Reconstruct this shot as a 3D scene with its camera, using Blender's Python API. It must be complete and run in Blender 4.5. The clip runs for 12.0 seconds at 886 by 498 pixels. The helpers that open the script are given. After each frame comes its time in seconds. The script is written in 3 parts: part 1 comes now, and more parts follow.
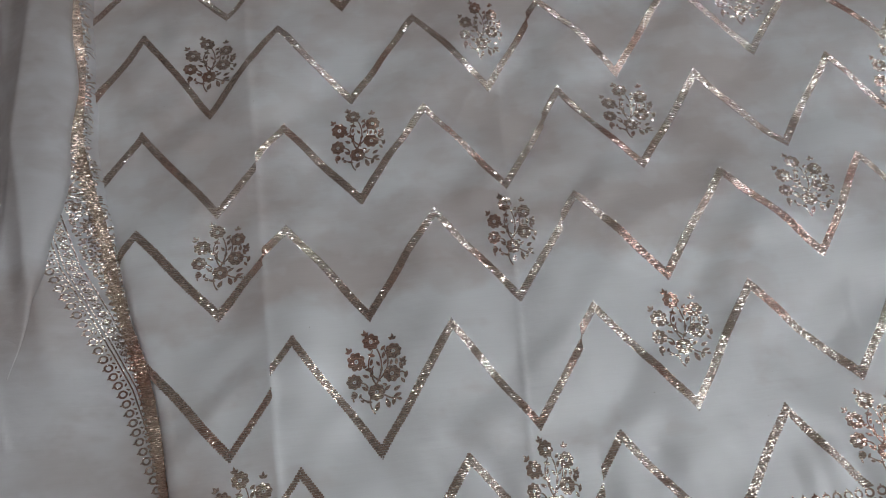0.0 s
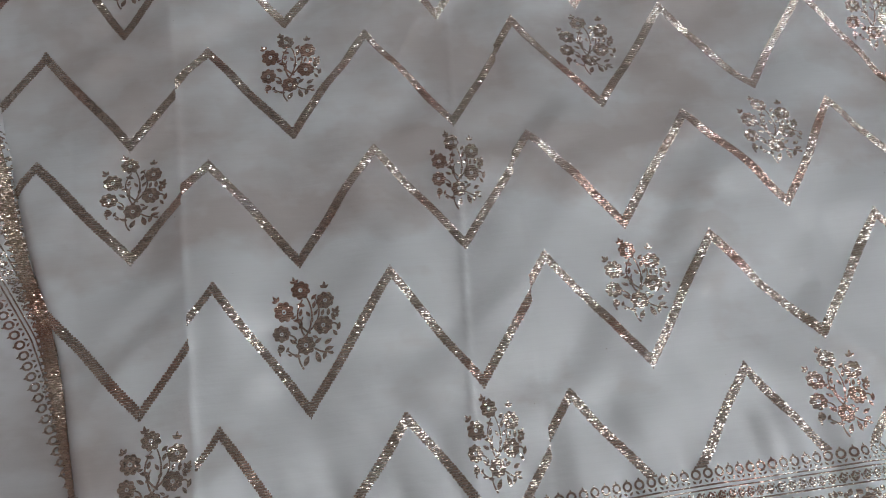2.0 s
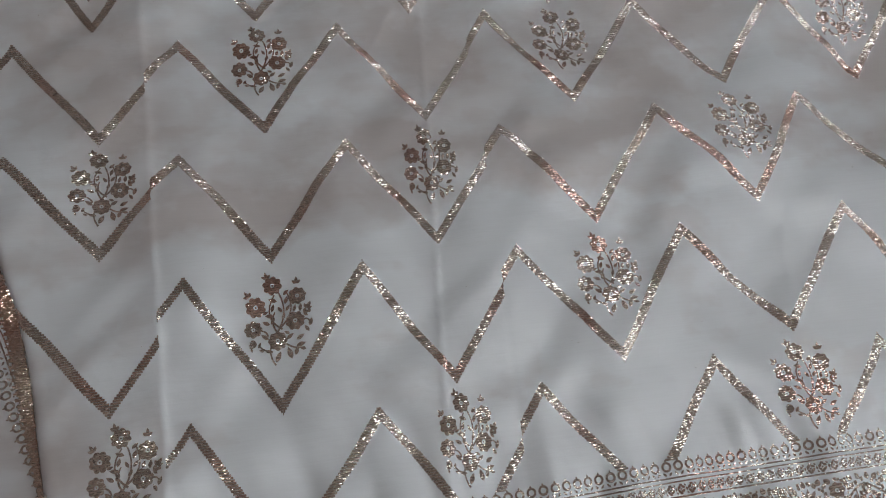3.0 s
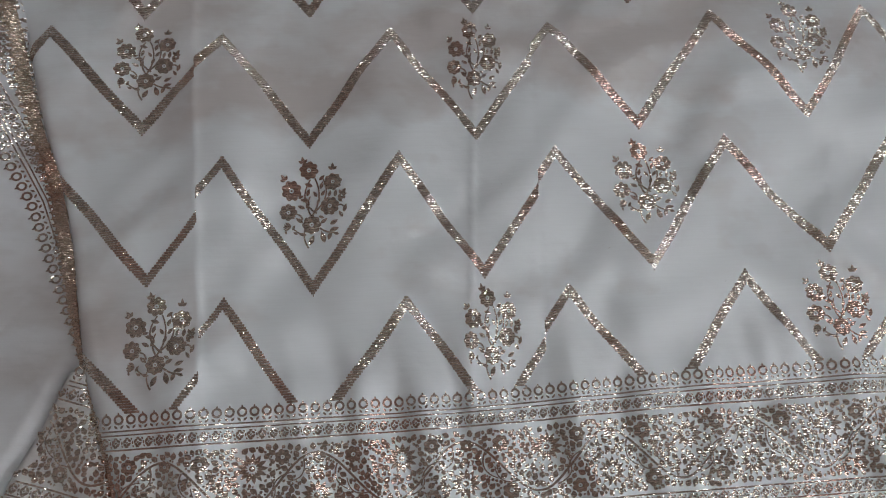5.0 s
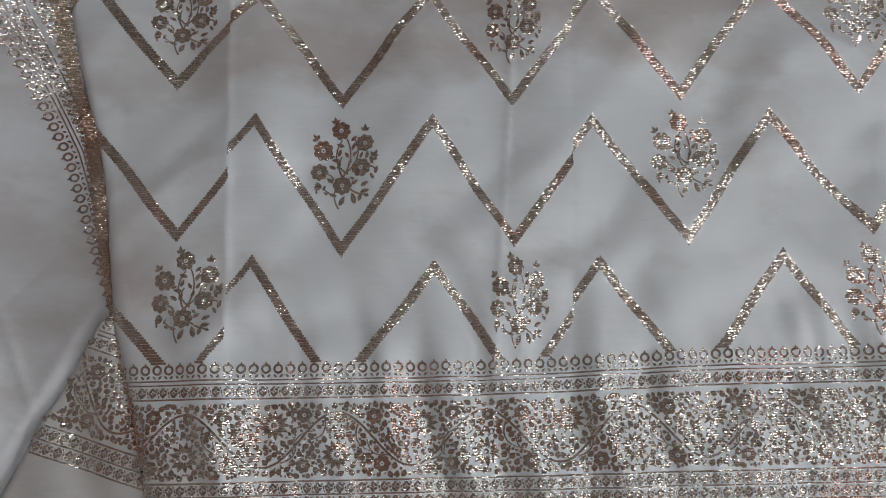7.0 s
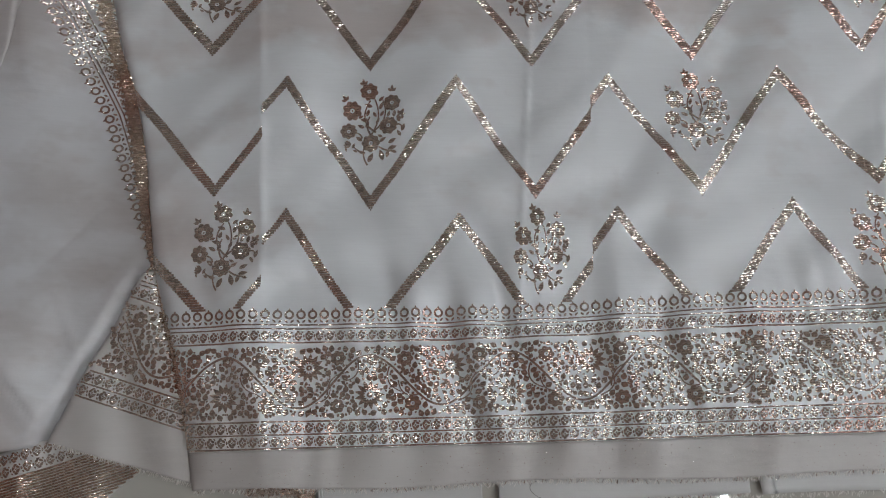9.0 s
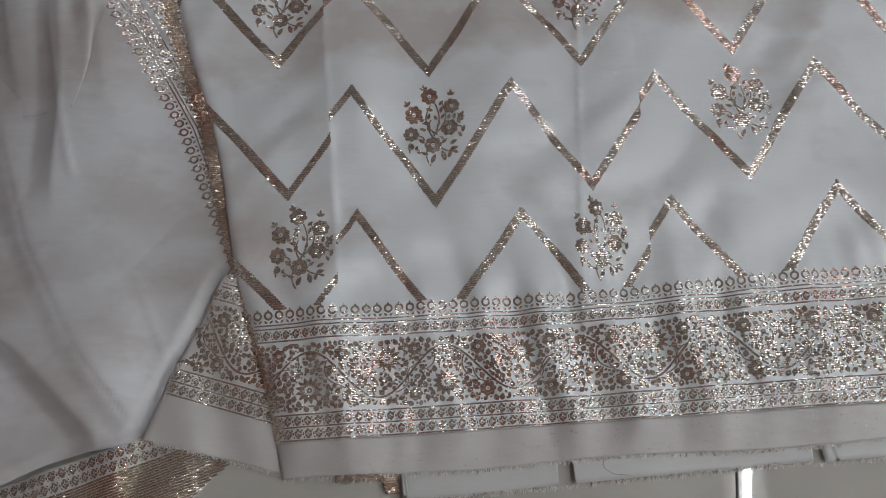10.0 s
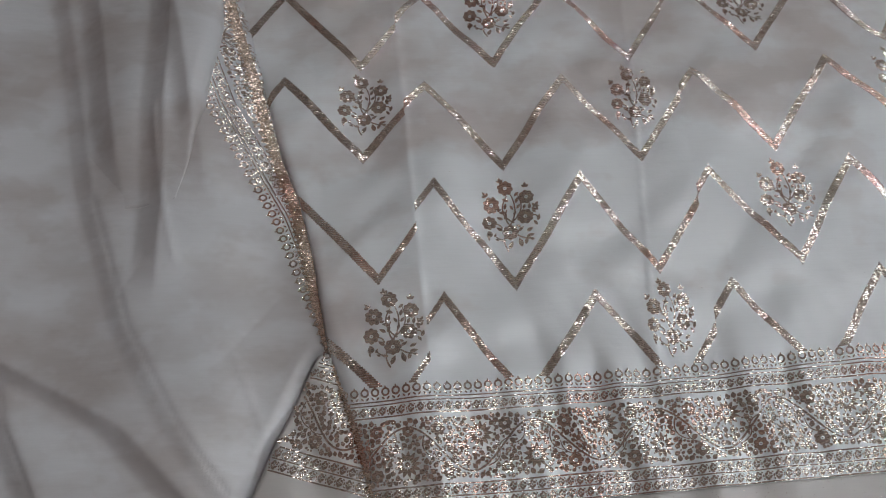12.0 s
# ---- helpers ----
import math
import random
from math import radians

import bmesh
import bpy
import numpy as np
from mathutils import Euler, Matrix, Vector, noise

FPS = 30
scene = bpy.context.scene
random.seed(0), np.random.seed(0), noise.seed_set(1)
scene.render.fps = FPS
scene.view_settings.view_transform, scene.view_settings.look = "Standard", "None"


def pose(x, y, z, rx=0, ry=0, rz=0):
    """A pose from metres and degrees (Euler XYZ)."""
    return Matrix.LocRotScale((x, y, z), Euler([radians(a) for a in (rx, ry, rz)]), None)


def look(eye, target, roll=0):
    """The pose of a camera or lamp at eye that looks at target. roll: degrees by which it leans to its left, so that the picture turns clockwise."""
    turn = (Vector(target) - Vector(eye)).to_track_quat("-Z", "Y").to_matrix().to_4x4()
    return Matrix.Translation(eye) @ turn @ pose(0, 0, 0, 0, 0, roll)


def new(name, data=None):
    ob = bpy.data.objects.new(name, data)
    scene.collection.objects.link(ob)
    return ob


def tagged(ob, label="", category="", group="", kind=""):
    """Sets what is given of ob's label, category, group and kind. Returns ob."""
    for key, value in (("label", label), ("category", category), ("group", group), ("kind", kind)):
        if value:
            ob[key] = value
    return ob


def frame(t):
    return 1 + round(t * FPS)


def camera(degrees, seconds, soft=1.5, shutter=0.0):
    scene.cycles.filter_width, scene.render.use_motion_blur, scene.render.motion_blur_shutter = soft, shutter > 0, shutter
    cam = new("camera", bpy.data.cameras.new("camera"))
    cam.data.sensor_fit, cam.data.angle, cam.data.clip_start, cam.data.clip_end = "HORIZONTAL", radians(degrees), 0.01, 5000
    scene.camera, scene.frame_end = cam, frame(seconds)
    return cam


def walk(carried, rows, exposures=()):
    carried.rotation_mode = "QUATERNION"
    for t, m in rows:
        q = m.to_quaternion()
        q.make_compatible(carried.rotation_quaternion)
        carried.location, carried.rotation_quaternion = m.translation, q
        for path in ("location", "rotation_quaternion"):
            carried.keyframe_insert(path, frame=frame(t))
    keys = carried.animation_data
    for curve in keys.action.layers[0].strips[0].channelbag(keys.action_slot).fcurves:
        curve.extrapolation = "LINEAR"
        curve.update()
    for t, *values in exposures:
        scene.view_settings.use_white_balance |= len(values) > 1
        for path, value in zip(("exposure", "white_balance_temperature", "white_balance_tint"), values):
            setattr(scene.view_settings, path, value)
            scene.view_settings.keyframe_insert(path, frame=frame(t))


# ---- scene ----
cam = camera(55.5, 12.0, soft=1.0)
PATH = [
    (0, (-0.035, -0.127, 0.703), (0.063, 0.693, -1.119), -0.9),
    (0.5, (-0.021, -0.124, 0.685), (0.093, 0.699, -1.134), -0.1),
    (1, (-0.023, -0.121, 0.656), (0.122, 0.668, -1.177), 3.1),
    (1.5, (-0.027, -0.116, 0.649), (0.154, 0.625, -1.199), 6.3),
    (2, (-0.024, -0.11, 0.641), (0.179, 0.591, -1.221), 8.8),
    (2.5, (-0.021, -0.108, 0.642), (0.211, 0.571, -1.224), 11.3),
    (4.5, (-0.017, -0.111, 0.641), (0.249, 0.559, -1.224), 13.7),
    (5, (-0.015, -0.126, 0.639), (0.123, 0.373, -1.293), 11.8),
    (5.5, (-0.007, -0.132, 0.635), (0.067, 0.317, -1.313), 7.5),
    (6, (-0.004, -0.13, 0.637), (0.049, 0.3, -1.316), 5.7),
    (6.5, (-0.005, -0.128, 0.636), (0.035, 0.295, -1.318), 4.4),
    (7, (-0.005, -0.128, 0.632), (0.031, 0.306, -1.32), 3.7),
    (7.2, (-0.004, -0.136, 0.633), (0.037, 0.328, -1.312), 3.8),
    (8.8, (-0.017, -0.178, 0.64), (0.054, 0.353, -1.287), 6.0),
    (9, (-0.024, -0.185, 0.65), (0.005, 0.29, -1.293), 1.9),
    (9.2, (-0.036, -0.194, 0.661), (-0.086, 0.224, -1.294), -9.5),
    (9.5, (-0.057, -0.202, 0.671), (-0.094, 0.247, -1.278), -8.2),
    (10, (-0.079, -0.212, 0.678), (-0.049, 0.31, -1.253), -0.6),
    (10.5, (-0.096, -0.227, 0.671), (-0.012, 0.381, -1.232), 3.7),
    (11, (-0.115, -0.231, 0.679), (0.034, 0.478, -1.185), 7.2),
    (11.5, (-0.139, -0.23, 0.689), (0.012, 0.489, -1.171), 7.1),
    (12, (-0.186, -0.232, 0.719), (-0.053, 0.503, -1.136), 5.6),
]
walk(cam, [(t, look(eye, target, roll)) for t, eye, target, roll in PATH],
     exposures=[(0.0, -0.03), (2.5, -0.05), (4.5, -0.06), (7.0, -0.04), (9.0, 0.0), (10.5, 0.05), (12.0, 0.11)])

# ---- world, lamps, exposure ----
world = bpy.data.worlds.new("world")
scene.world = world
world.use_nodes = True
sky = world.node_tree.nodes.new("ShaderNodeTexSky")
sky.sky_type = "NISHITA"
sky.sun_disc = False
sky.sun_elevation, sky.sun_rotation = radians(35), radians(100)
back = world.node_tree.nodes["Background"]
world.node_tree.links.new(sky.outputs[0], back.inputs[0])
back.inputs[1].default_value = 0.12

TUBE_STRENGTH = 160.0
WINDOW_POWER = 19.0

win = bpy.data.lights.new("window_light", "AREA")
win.shape, win.size, win.size_y = "RECTANGLE", 1.2, 1.1
win.energy, win.color = WINDOW_POWER, (0.90, 0.95, 1.0)
win_ob = new("window_light", win)
ROOM_TURN = radians(-8)
win_ob.matrix_world = Matrix.Rotation(ROOM_TURN, 4, "Z") @ look((1.995, -0.7, 1.55), (0.0, -0.7, 1.55))


# ---- materials ----
def material(name):
    m = bpy.data.materials.new(name)
    m.use_nodes = True
    nt = m.node_tree
    return m, nt, nt.nodes["Principled BSDF"]


def node(nt, kind, **inputs):
    n = nt.nodes.new(kind)
    for key, value in inputs.items():
        n.inputs[key.replace("_", " ")].default_value = value
    return n


def coords(nt, scale=(1, 1, 1), turn=0.0):
    c = nt.nodes.new("ShaderNodeTexCoord")
    m = nt.nodes.new("ShaderNodeMapping")
    m.inputs["Scale"].default_value = scale
    m.inputs["Rotation"].default_value = (0, 0, turn)
    nt.links.new(c.outputs["Object"], m.inputs["Vector"])
    return m.outputs["Vector"]


def tex_noise(nt, vec, scale, detail=3.0, rough=0.55):
    n = nt.nodes.new("ShaderNodeTexNoise")
    n.inputs["Scale"].default_value = scale
    n.inputs["Detail"].default_value = detail
    n.inputs["Roughness"].default_value = rough
    nt.links.new(vec, n.inputs["Vector"])
    return n.outputs["Fac"]


def ramp(nt, fac, a, b, p=0.35, q=0.65):
    r = nt.nodes.new("ShaderNodeValToRGB")
    r.color_ramp.elements[0].position, r.color_ramp.elements[0].color = p, (*a, 1)
    r.color_ramp.elements[1].position, r.color_ramp.elements[1].color = q, (*b, 1)
    nt.links.new(fac, r.inputs["Fac"])
    return r.outputs["Color"]


def bump(nt, bsdf, height, strength, distance, chain=None):
    b = nt.nodes.new("ShaderNodeBump")
    b.inputs["Strength"].default_value = strength
    b.inputs["Distance"].default_value = distance
    nt.links.new(height, b.inputs["Height"])
    if chain is not None:
        nt.links.new(chain, b.inputs["Normal"])
    nt.links.new(b.outputs["Normal"], bsdf.inputs["Normal"])
    return b.outputs["Normal"]


def calc(nt, op, a, b_=0.0, c=None):
    n = nt.nodes.new("ShaderNodeMath")
    n.operation = op
    for i, q in enumerate((a, b_, c)):
        if isinstance(q, (int, float)):
            n.inputs[i].default_value = q
        elif q is not None:
            nt.links.new(q, n.inputs[i])
    return n.outputs[0]


def soft_edge(nt, value, a, b_):
    n = nt.nodes.new("ShaderNodeMapRange")
    n.interpolation_type = "SMOOTHSTEP"
    n.inputs["From Min"].default_value, n.inputs["From Max"].default_value = a, b_
    nt.links.new(value, n.inputs["Value"])
    return n.outputs["Result"]


def layer_and_tuck_shade(nt):
    """1 where a second white layer lies under the sheer silk, below an uneven turn-in; lowered left of the first tuck
    as painted shade.
    """
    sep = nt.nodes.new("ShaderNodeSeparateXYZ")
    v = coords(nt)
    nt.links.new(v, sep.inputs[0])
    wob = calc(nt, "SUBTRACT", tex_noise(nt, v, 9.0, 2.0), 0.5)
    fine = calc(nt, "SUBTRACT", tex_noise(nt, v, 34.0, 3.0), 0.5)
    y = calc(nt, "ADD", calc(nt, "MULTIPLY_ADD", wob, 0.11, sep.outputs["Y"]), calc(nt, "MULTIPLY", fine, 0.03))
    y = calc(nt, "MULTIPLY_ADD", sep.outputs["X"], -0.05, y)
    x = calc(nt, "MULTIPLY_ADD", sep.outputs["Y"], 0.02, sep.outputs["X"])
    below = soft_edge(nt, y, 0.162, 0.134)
    # left of the tuck the shade is painted in as a darker tone
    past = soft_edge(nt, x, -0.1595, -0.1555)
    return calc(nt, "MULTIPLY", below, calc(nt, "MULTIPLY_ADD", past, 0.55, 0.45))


def cloth_material(name, light, dark, rough=0.46, weave=1.0, layer_shade=False):
    """Fine satin-faced silk: soft clouding by noise, slubs along the weft, a fine weave."""
    m, nt, b = material(name)
    v = coords(nt)
    cloud = tex_noise(nt, coords(nt, (6, 10, 6), 0.3), 1.0, 4.0, 0.5)
    mark = tex_noise(nt, coords(nt, (19, 27, 19), -0.4), 1.0, 3.0, 0.6)
    cloud = calc(nt, "MULTIPLY_ADD", calc(nt, "SUBTRACT", soft_edge(nt, mark, 0.44, 0.56), 0.5), 0.05, cloud)
    if layer_shade:
        cloud = calc(nt, "MULTIPLY_ADD", layer_and_tuck_shade(nt), 0.19, calc(nt, "SUBTRACT", cloud, 0.05))
    col = ramp(nt, cloud, dark, light, 0.36, 0.58)
    slub = tex_noise(nt, coords(nt, (25, 900, 25)), 1.0, 2.0)
    mix = nt.nodes.new("ShaderNodeMix")
    mix.data_type, mix.blend_type = "RGBA", "MULTIPLY"
    mix.inputs[0].default_value = 0.2
    nt.links.new(col, mix.inputs[6])
    nt.links.new(ramp(nt, slub, (0.86, 0.85, 0.84), (1, 1, 1), 0.3, 0.6), mix.inputs[7])
    nt.links.new(mix.outputs[2], b.inputs["Base Color"])
    b.inputs["Roughness"].default_value = rough
    b.inputs["Specular IOR Level"].default_value = 0.8
    b.inputs["Sheen Weight"].default_value = 0.15
    b.inputs["Sheen Roughness"].default_value = 0.4
    n0 = bump(nt, b, tex_noise(nt, coords(nt, (14, 34, 14), 0.5), 1.0, 3.0, 0.6), 0.30, 0.004)
    n1 = bump(nt, b, tex_noise(nt, v, 60.0, 3.0), 0.25 * weave, 0.0012, n0)
    bump(nt, b, tex_noise(nt, coords(nt, (900, 2200, 900)), 1.0, 2.0), 0.30 * weave, 0.0002, n1)
    return m


def zari_material(name, pale, rose, rough=0.15, relief=1.0):
    """Metal thread woven along the weft: bright facets, pale gold with rose reflections painted in by noise."""
    m, nt, b = material(name)
    v = coords(nt)
    # the rose patches stand for a pinkish room mirrored in the wire
    tone = tex_noise(nt, v, 14.0, 2.0)
    nt.links.new(ramp(nt, tone, rose, pale, 0.37, 0.49), b.inputs["Base Color"])
    b.inputs["Metallic"].default_value = 1.0
    b.inputs["Roughness"].default_value = rough
    b.inputs["Anisotropic"].default_value = 0.6
    tan = nt.nodes.new("ShaderNodeTangent")
    tan.direction_type, tan.uv_map = "UV_MAP", "weft"
    nt.links.new(tan.outputs[0], b.inputs["Tangent"])
    # every stretch of wire between two warps lies at its own small tilt
    cell = nt.nodes.new("ShaderNodeTexVoronoi")
    cell.inputs["Scale"].default_value = 1.0
    nt.links.new(coords(nt, (640, 640, 0)), cell.inputs["Vector"])
    # and the stiff figures pucker the silk every couple of centimetres
    cell2 = nt.nodes.new("ShaderNodeTexNoise")
    cell2.inputs["Scale"].default_value = 1.0
    cell2.inputs["Detail"].default_value = 1.5
    nt.links.new(coords(nt, (40, 30, 0)), cell2.inputs["Vector"])

    def vec(op, a, b2):
        n = nt.nodes.new("ShaderNodeVectorMath")
        n.operation = op
        for i, q in enumerate((a, b2)):
            if isinstance(q, tuple):
                n.inputs[i].default_value = q
            elif q is not None:
                nt.links.new(q, n.inputs[i])
        return n.outputs[0]
    geo = nt.nodes.new("ShaderNodeNewGeometry")
    # weft ribs, 1.9 mm apart, a little uneven
    sep = nt.nodes.new("ShaderNodeSeparateXYZ")
    nt.links.new(v, sep.inputs[0])
    wob = nt.nodes.new("ShaderNodeMath")
    wob.operation = "MULTIPLY_ADD"
    nt.links.new(tex_noise(nt, coords(nt, (330, 200, 0)), 1.0, 1.0), wob.inputs[0])
    wob.inputs[1].default_value = 9.0
    ph = nt.nodes.new("ShaderNodeMath")
    ph.operation = "MULTIPLY"
    nt.links.new(sep.outputs["Y"], ph.inputs[0])
    ph.inputs[1].default_value = 2 * math.pi / 0.0019
    nt.links.new(ph.outputs[0], wob.inputs[2])
    sine = nt.nodes.new("ShaderNodeMath")
    sine.operation = "SINE"
    nt.links.new(wob.outputs[0], sine.inputs[0])
    rib = nt.nodes.new("ShaderNodeCombineXYZ")
    nt.links.new(sine.outputs[0], rib.inputs["Y"])
    ribs = vec("MULTIPLY", rib.outputs[0], (0.0, 0.56 * relief, 0.0))
    fine = vec("MULTIPLY", vec("SUBTRACT", cell.outputs["Color"], (0.5, 0.5, 0.5)), (0.66 * relief, 0.52 * relief, 0.0))
    broad = vec("MULTIPLY", vec("SUBTRACT", cell2.outputs["Color"], (0.5, 0.5, 0.5)), (1.0 * relief, 0.75 * relief, 0.0))
    tilt = vec("NORMALIZE", vec("ADD", vec("ADD", geo.outputs["Normal"], ribs), vec("ADD", fine, broad)), None)
    nt.links.new(tilt, b.inputs["Normal"])
    return m


silk = cloth_material("ivory_silk", (0.74, 0.765, 0.78), (0.58, 0.54, 0.525), 0.40, layer_shade=True)
# reverse for drape and pleat, the shade on them put into a darker base
silk_back_shaded = cloth_material("ivory_silk_reverse_shaded", (0.61, 0.615, 0.63), (0.44, 0.41, 0.40), 0.43)
selvage_silk = cloth_material("beige_selvage", (0.525, 0.505, 0.485), (0.47, 0.445, 0.425), 0.5, 1.6)
lower_silk = cloth_material("grey_lower_silk", (0.56, 0.56, 0.545), (0.50, 0.495, 0.48), 0.5, 1.6)
zari = zari_material("zari_thread", (0.84, 0.77, 0.69), (0.78, 0.57, 0.49))
zari_rib = zari_material("zari_ribbed", (0.82, 0.68, 0.57), (0.72, 0.47, 0.38), 0.26, 1.1)


def plain(name, a, b_, rough, scale=6.0, bumpy=0.0):
    m, nt, b = material(name)
    v = coords(nt)
    nt.links.new(ramp(nt, tex_noise(nt, v, scale, 5.0), a, b_), b.inputs["Base Color"])
    b.inputs["Roughness"].default_value = rough
    if bumpy:
        bump(nt, b, tex_noise(nt, v, scale * 12, 4.0), bumpy, 0.002)
    return m


tile_mat = plain("polished_tile", (0.43, 0.415, 0.37), (0.50, 0.485, 0.44), 0.02, 5.0)
grout_mat = plain("grout", (0.05, 0.048, 0.045), (0.08, 0.075, 0.07), 0.9, 80.0)
wall_mat = plain("rose_plaster", (0.36, 0.285, 0.26), (0.42, 0.335, 0.305), 0.8, 3.0, 0.2)
ceil_mat = plain("ceiling_paint", (0.30, 0.27, 0.265), (0.34, 0.31, 0.30), 0.85, 3.0, 0.2)
white_metal = plain("white_enamel", (0.72, 0.72, 0.71), (0.78, 0.78, 0.77), 0.35, 20.0)
frame_mat = plain("window_paint", (0.55, 0.54, 0.52), (0.62, 0.61, 0.59), 0.45, 15.0)
fray_mat = plain("frayed_silk", (0.66, 0.63, 0.58), (0.80, 0.78, 0.74), 0.35, 300.0)
dark_thread = plain("dark_thread", (0.05, 0.045, 0.04), (0.08, 0.07, 0.06), 0.6, 300.0)
tube_mat, nt_, b_ = material("tube_glow")
b_.inputs["Base Color"].default_value = (0.9, 0.92, 0.95, 1)
b_.inputs["Emission Color"].default_value = (0.90, 0.96, 1.0, 1)
b_.inputs["Emission Strength"].default_value = TUBE_STRENGTH
glass_mat, nt_, b_ = material("window_glass")
b_.inputs["Transmission Weight"].default_value = 1.0
b_.inputs["Roughness"].default_value = 0.0


# ---- mesh helpers ----
def mesh_object(name, verts, faces, mat, parent=None, label="", smooth=True):
    me = bpy.data.meshes.new(name)
    me.from_pydata([tuple(map(float, v)) for v in verts], [], faces)
    me.materials.append(mat)
    if smooth:
        me.polygons.foreach_set("use_smooth", [True] * len(me.polygons))
    ob = new(name, me)
    if parent is not None:
        ob.parent = parent
    if label:
        tagged(ob, label)
    return ob


def part(name, bm, mat, parent, label=""):
    me = bpy.data.meshes.new(name)
    bm.to_mesh(me)
    bm.free()
    me.materials.append(mat)
    ob = new(name, me)
    ob.parent = parent
    if label:
        tagged(ob, label)
    return ob


def weft_uv(me):
    """UVs whose first axis runs across the weft, for the gloss of the metal thread."""
    uv = me.uv_layers.new(name="weft")
    n = len(me.loops)
    idx = np.zeros(n, int)
    me.loops.foreach_get("vertex_index", idx)
    co = np.zeros(len(me.vertices) * 3)
    me.vertices.foreach_get("co", co)
    co = co.reshape(-1, 3)[idx]
    uv.data.foreach_set("uv", np.stack([co[:, 1], -co[:, 0]], 1).ravel())


def box(bm, x0, x1, y0, y1, z0, z1, bevel=0.0):
    made = bmesh.ops.create_cube(bm, size=1)["verts"]
    for v in made:
        v.co = ((x0 + x1) / 2 + v.co.x * (x1 - x0), (y0 + y1) / 2 + v.co.y * (y1 - y0), (z0 + z1) / 2 + v.co.z * (z1 - z0))
    if bevel:
        edges = list({e for v in made for e in v.link_edges})
        bmesh.ops.bevel(bm, geom=edges, offset=bevel, segments=2, affect="EDGES", profile=0.5)


def sstep(a, b, x):
    t = np.clip((x - a) / (b - a), 0, 1)
    return t * t * (3 - 2 * t)


# ---- the lie of the cloth ----
FLOOR_Z = -0.014
rng = np.random.default_rng(7)


def waves(count, lam0, lam1, slope, spread, lean=0.0):
    """A set of sine swells: wave numbers, phase, height."""
    out = []
    for _ in range(count):
        lam = lam0 * (lam1 / lam0) ** rng.random()
        ang = lean + spread * (rng.random() * 2 - 1)
        k = 2 * math.pi / lam
        out.append((k * math.cos(ang), k * math.sin(ang), rng.random() * 6.28, slope / k))
    return out


SWELL = waves(9, 0.10, 0.30, 0.058, 1.5)
RIPPLE = waves(9, 0.03, 0.08, 0.048, 1.4)
PLEAT = waves(7, 0.035, 0.12, 0.120, 0.16, 0.06)
DRAPE = waves(8, 0.09, 0.25, 0.06, 0.5, 0.25)


def swell(ws, x, y, sharp=0.0):
    xx = x + 0.012 * np.sin(19 * y + 1.3) + 0.006 * np.sin(41 * y)
    yy = y + 0.010 * np.sin(17 * x + 0.4)
    out = 0.0
    for kx, ky, p, a in ws:
        q = kx * xx + ky * yy + p
        out = out + a * np.sin(q + sharp * np.sin(q))
    return out


FOLD_Y = [-0.25, -0.205, -0.113, -0.052, 0.022, 0.111, 0.195, 0.276, 0.34, 0.9]
FOLD_X = [-0.197, -0.206, -0.226, -0.238, -0.252, -0.264, -0.290, -0.309, -0.321, -0.355]


# the turned corner of the border: its apex, its outer corner, and the hem under the fold
A, C, D = (-0.2520, -0.040), (-0.316, -0.167), (-0.19, -0.2065)


def fold_x(y):
    """The folded left edge of the patterned panel."""
    return np.interp(y, FOLD_Y, FOLD_X) + 0.002 * np.sin(33 * y)


def crease(x, y, x0, lean, width):
    d = x - (x0 + lean * y)
    return np.exp(-np.abs(d) / width)


def line_crease(x, y, pts, width, height):
    """A sharp short crease along a line of points, ordered upwards."""
    ys = [p[1] for p in pts]
    d = x - np.interp(y, ys, [p[0] for p in pts])
    return height * np.exp(-np.abs(d) / width) * sstep(ys[0] - 0.008, ys[0] + 0.01, y) * sstep(ys[-1] + 0.008, ys[-1] - 0.01, y)


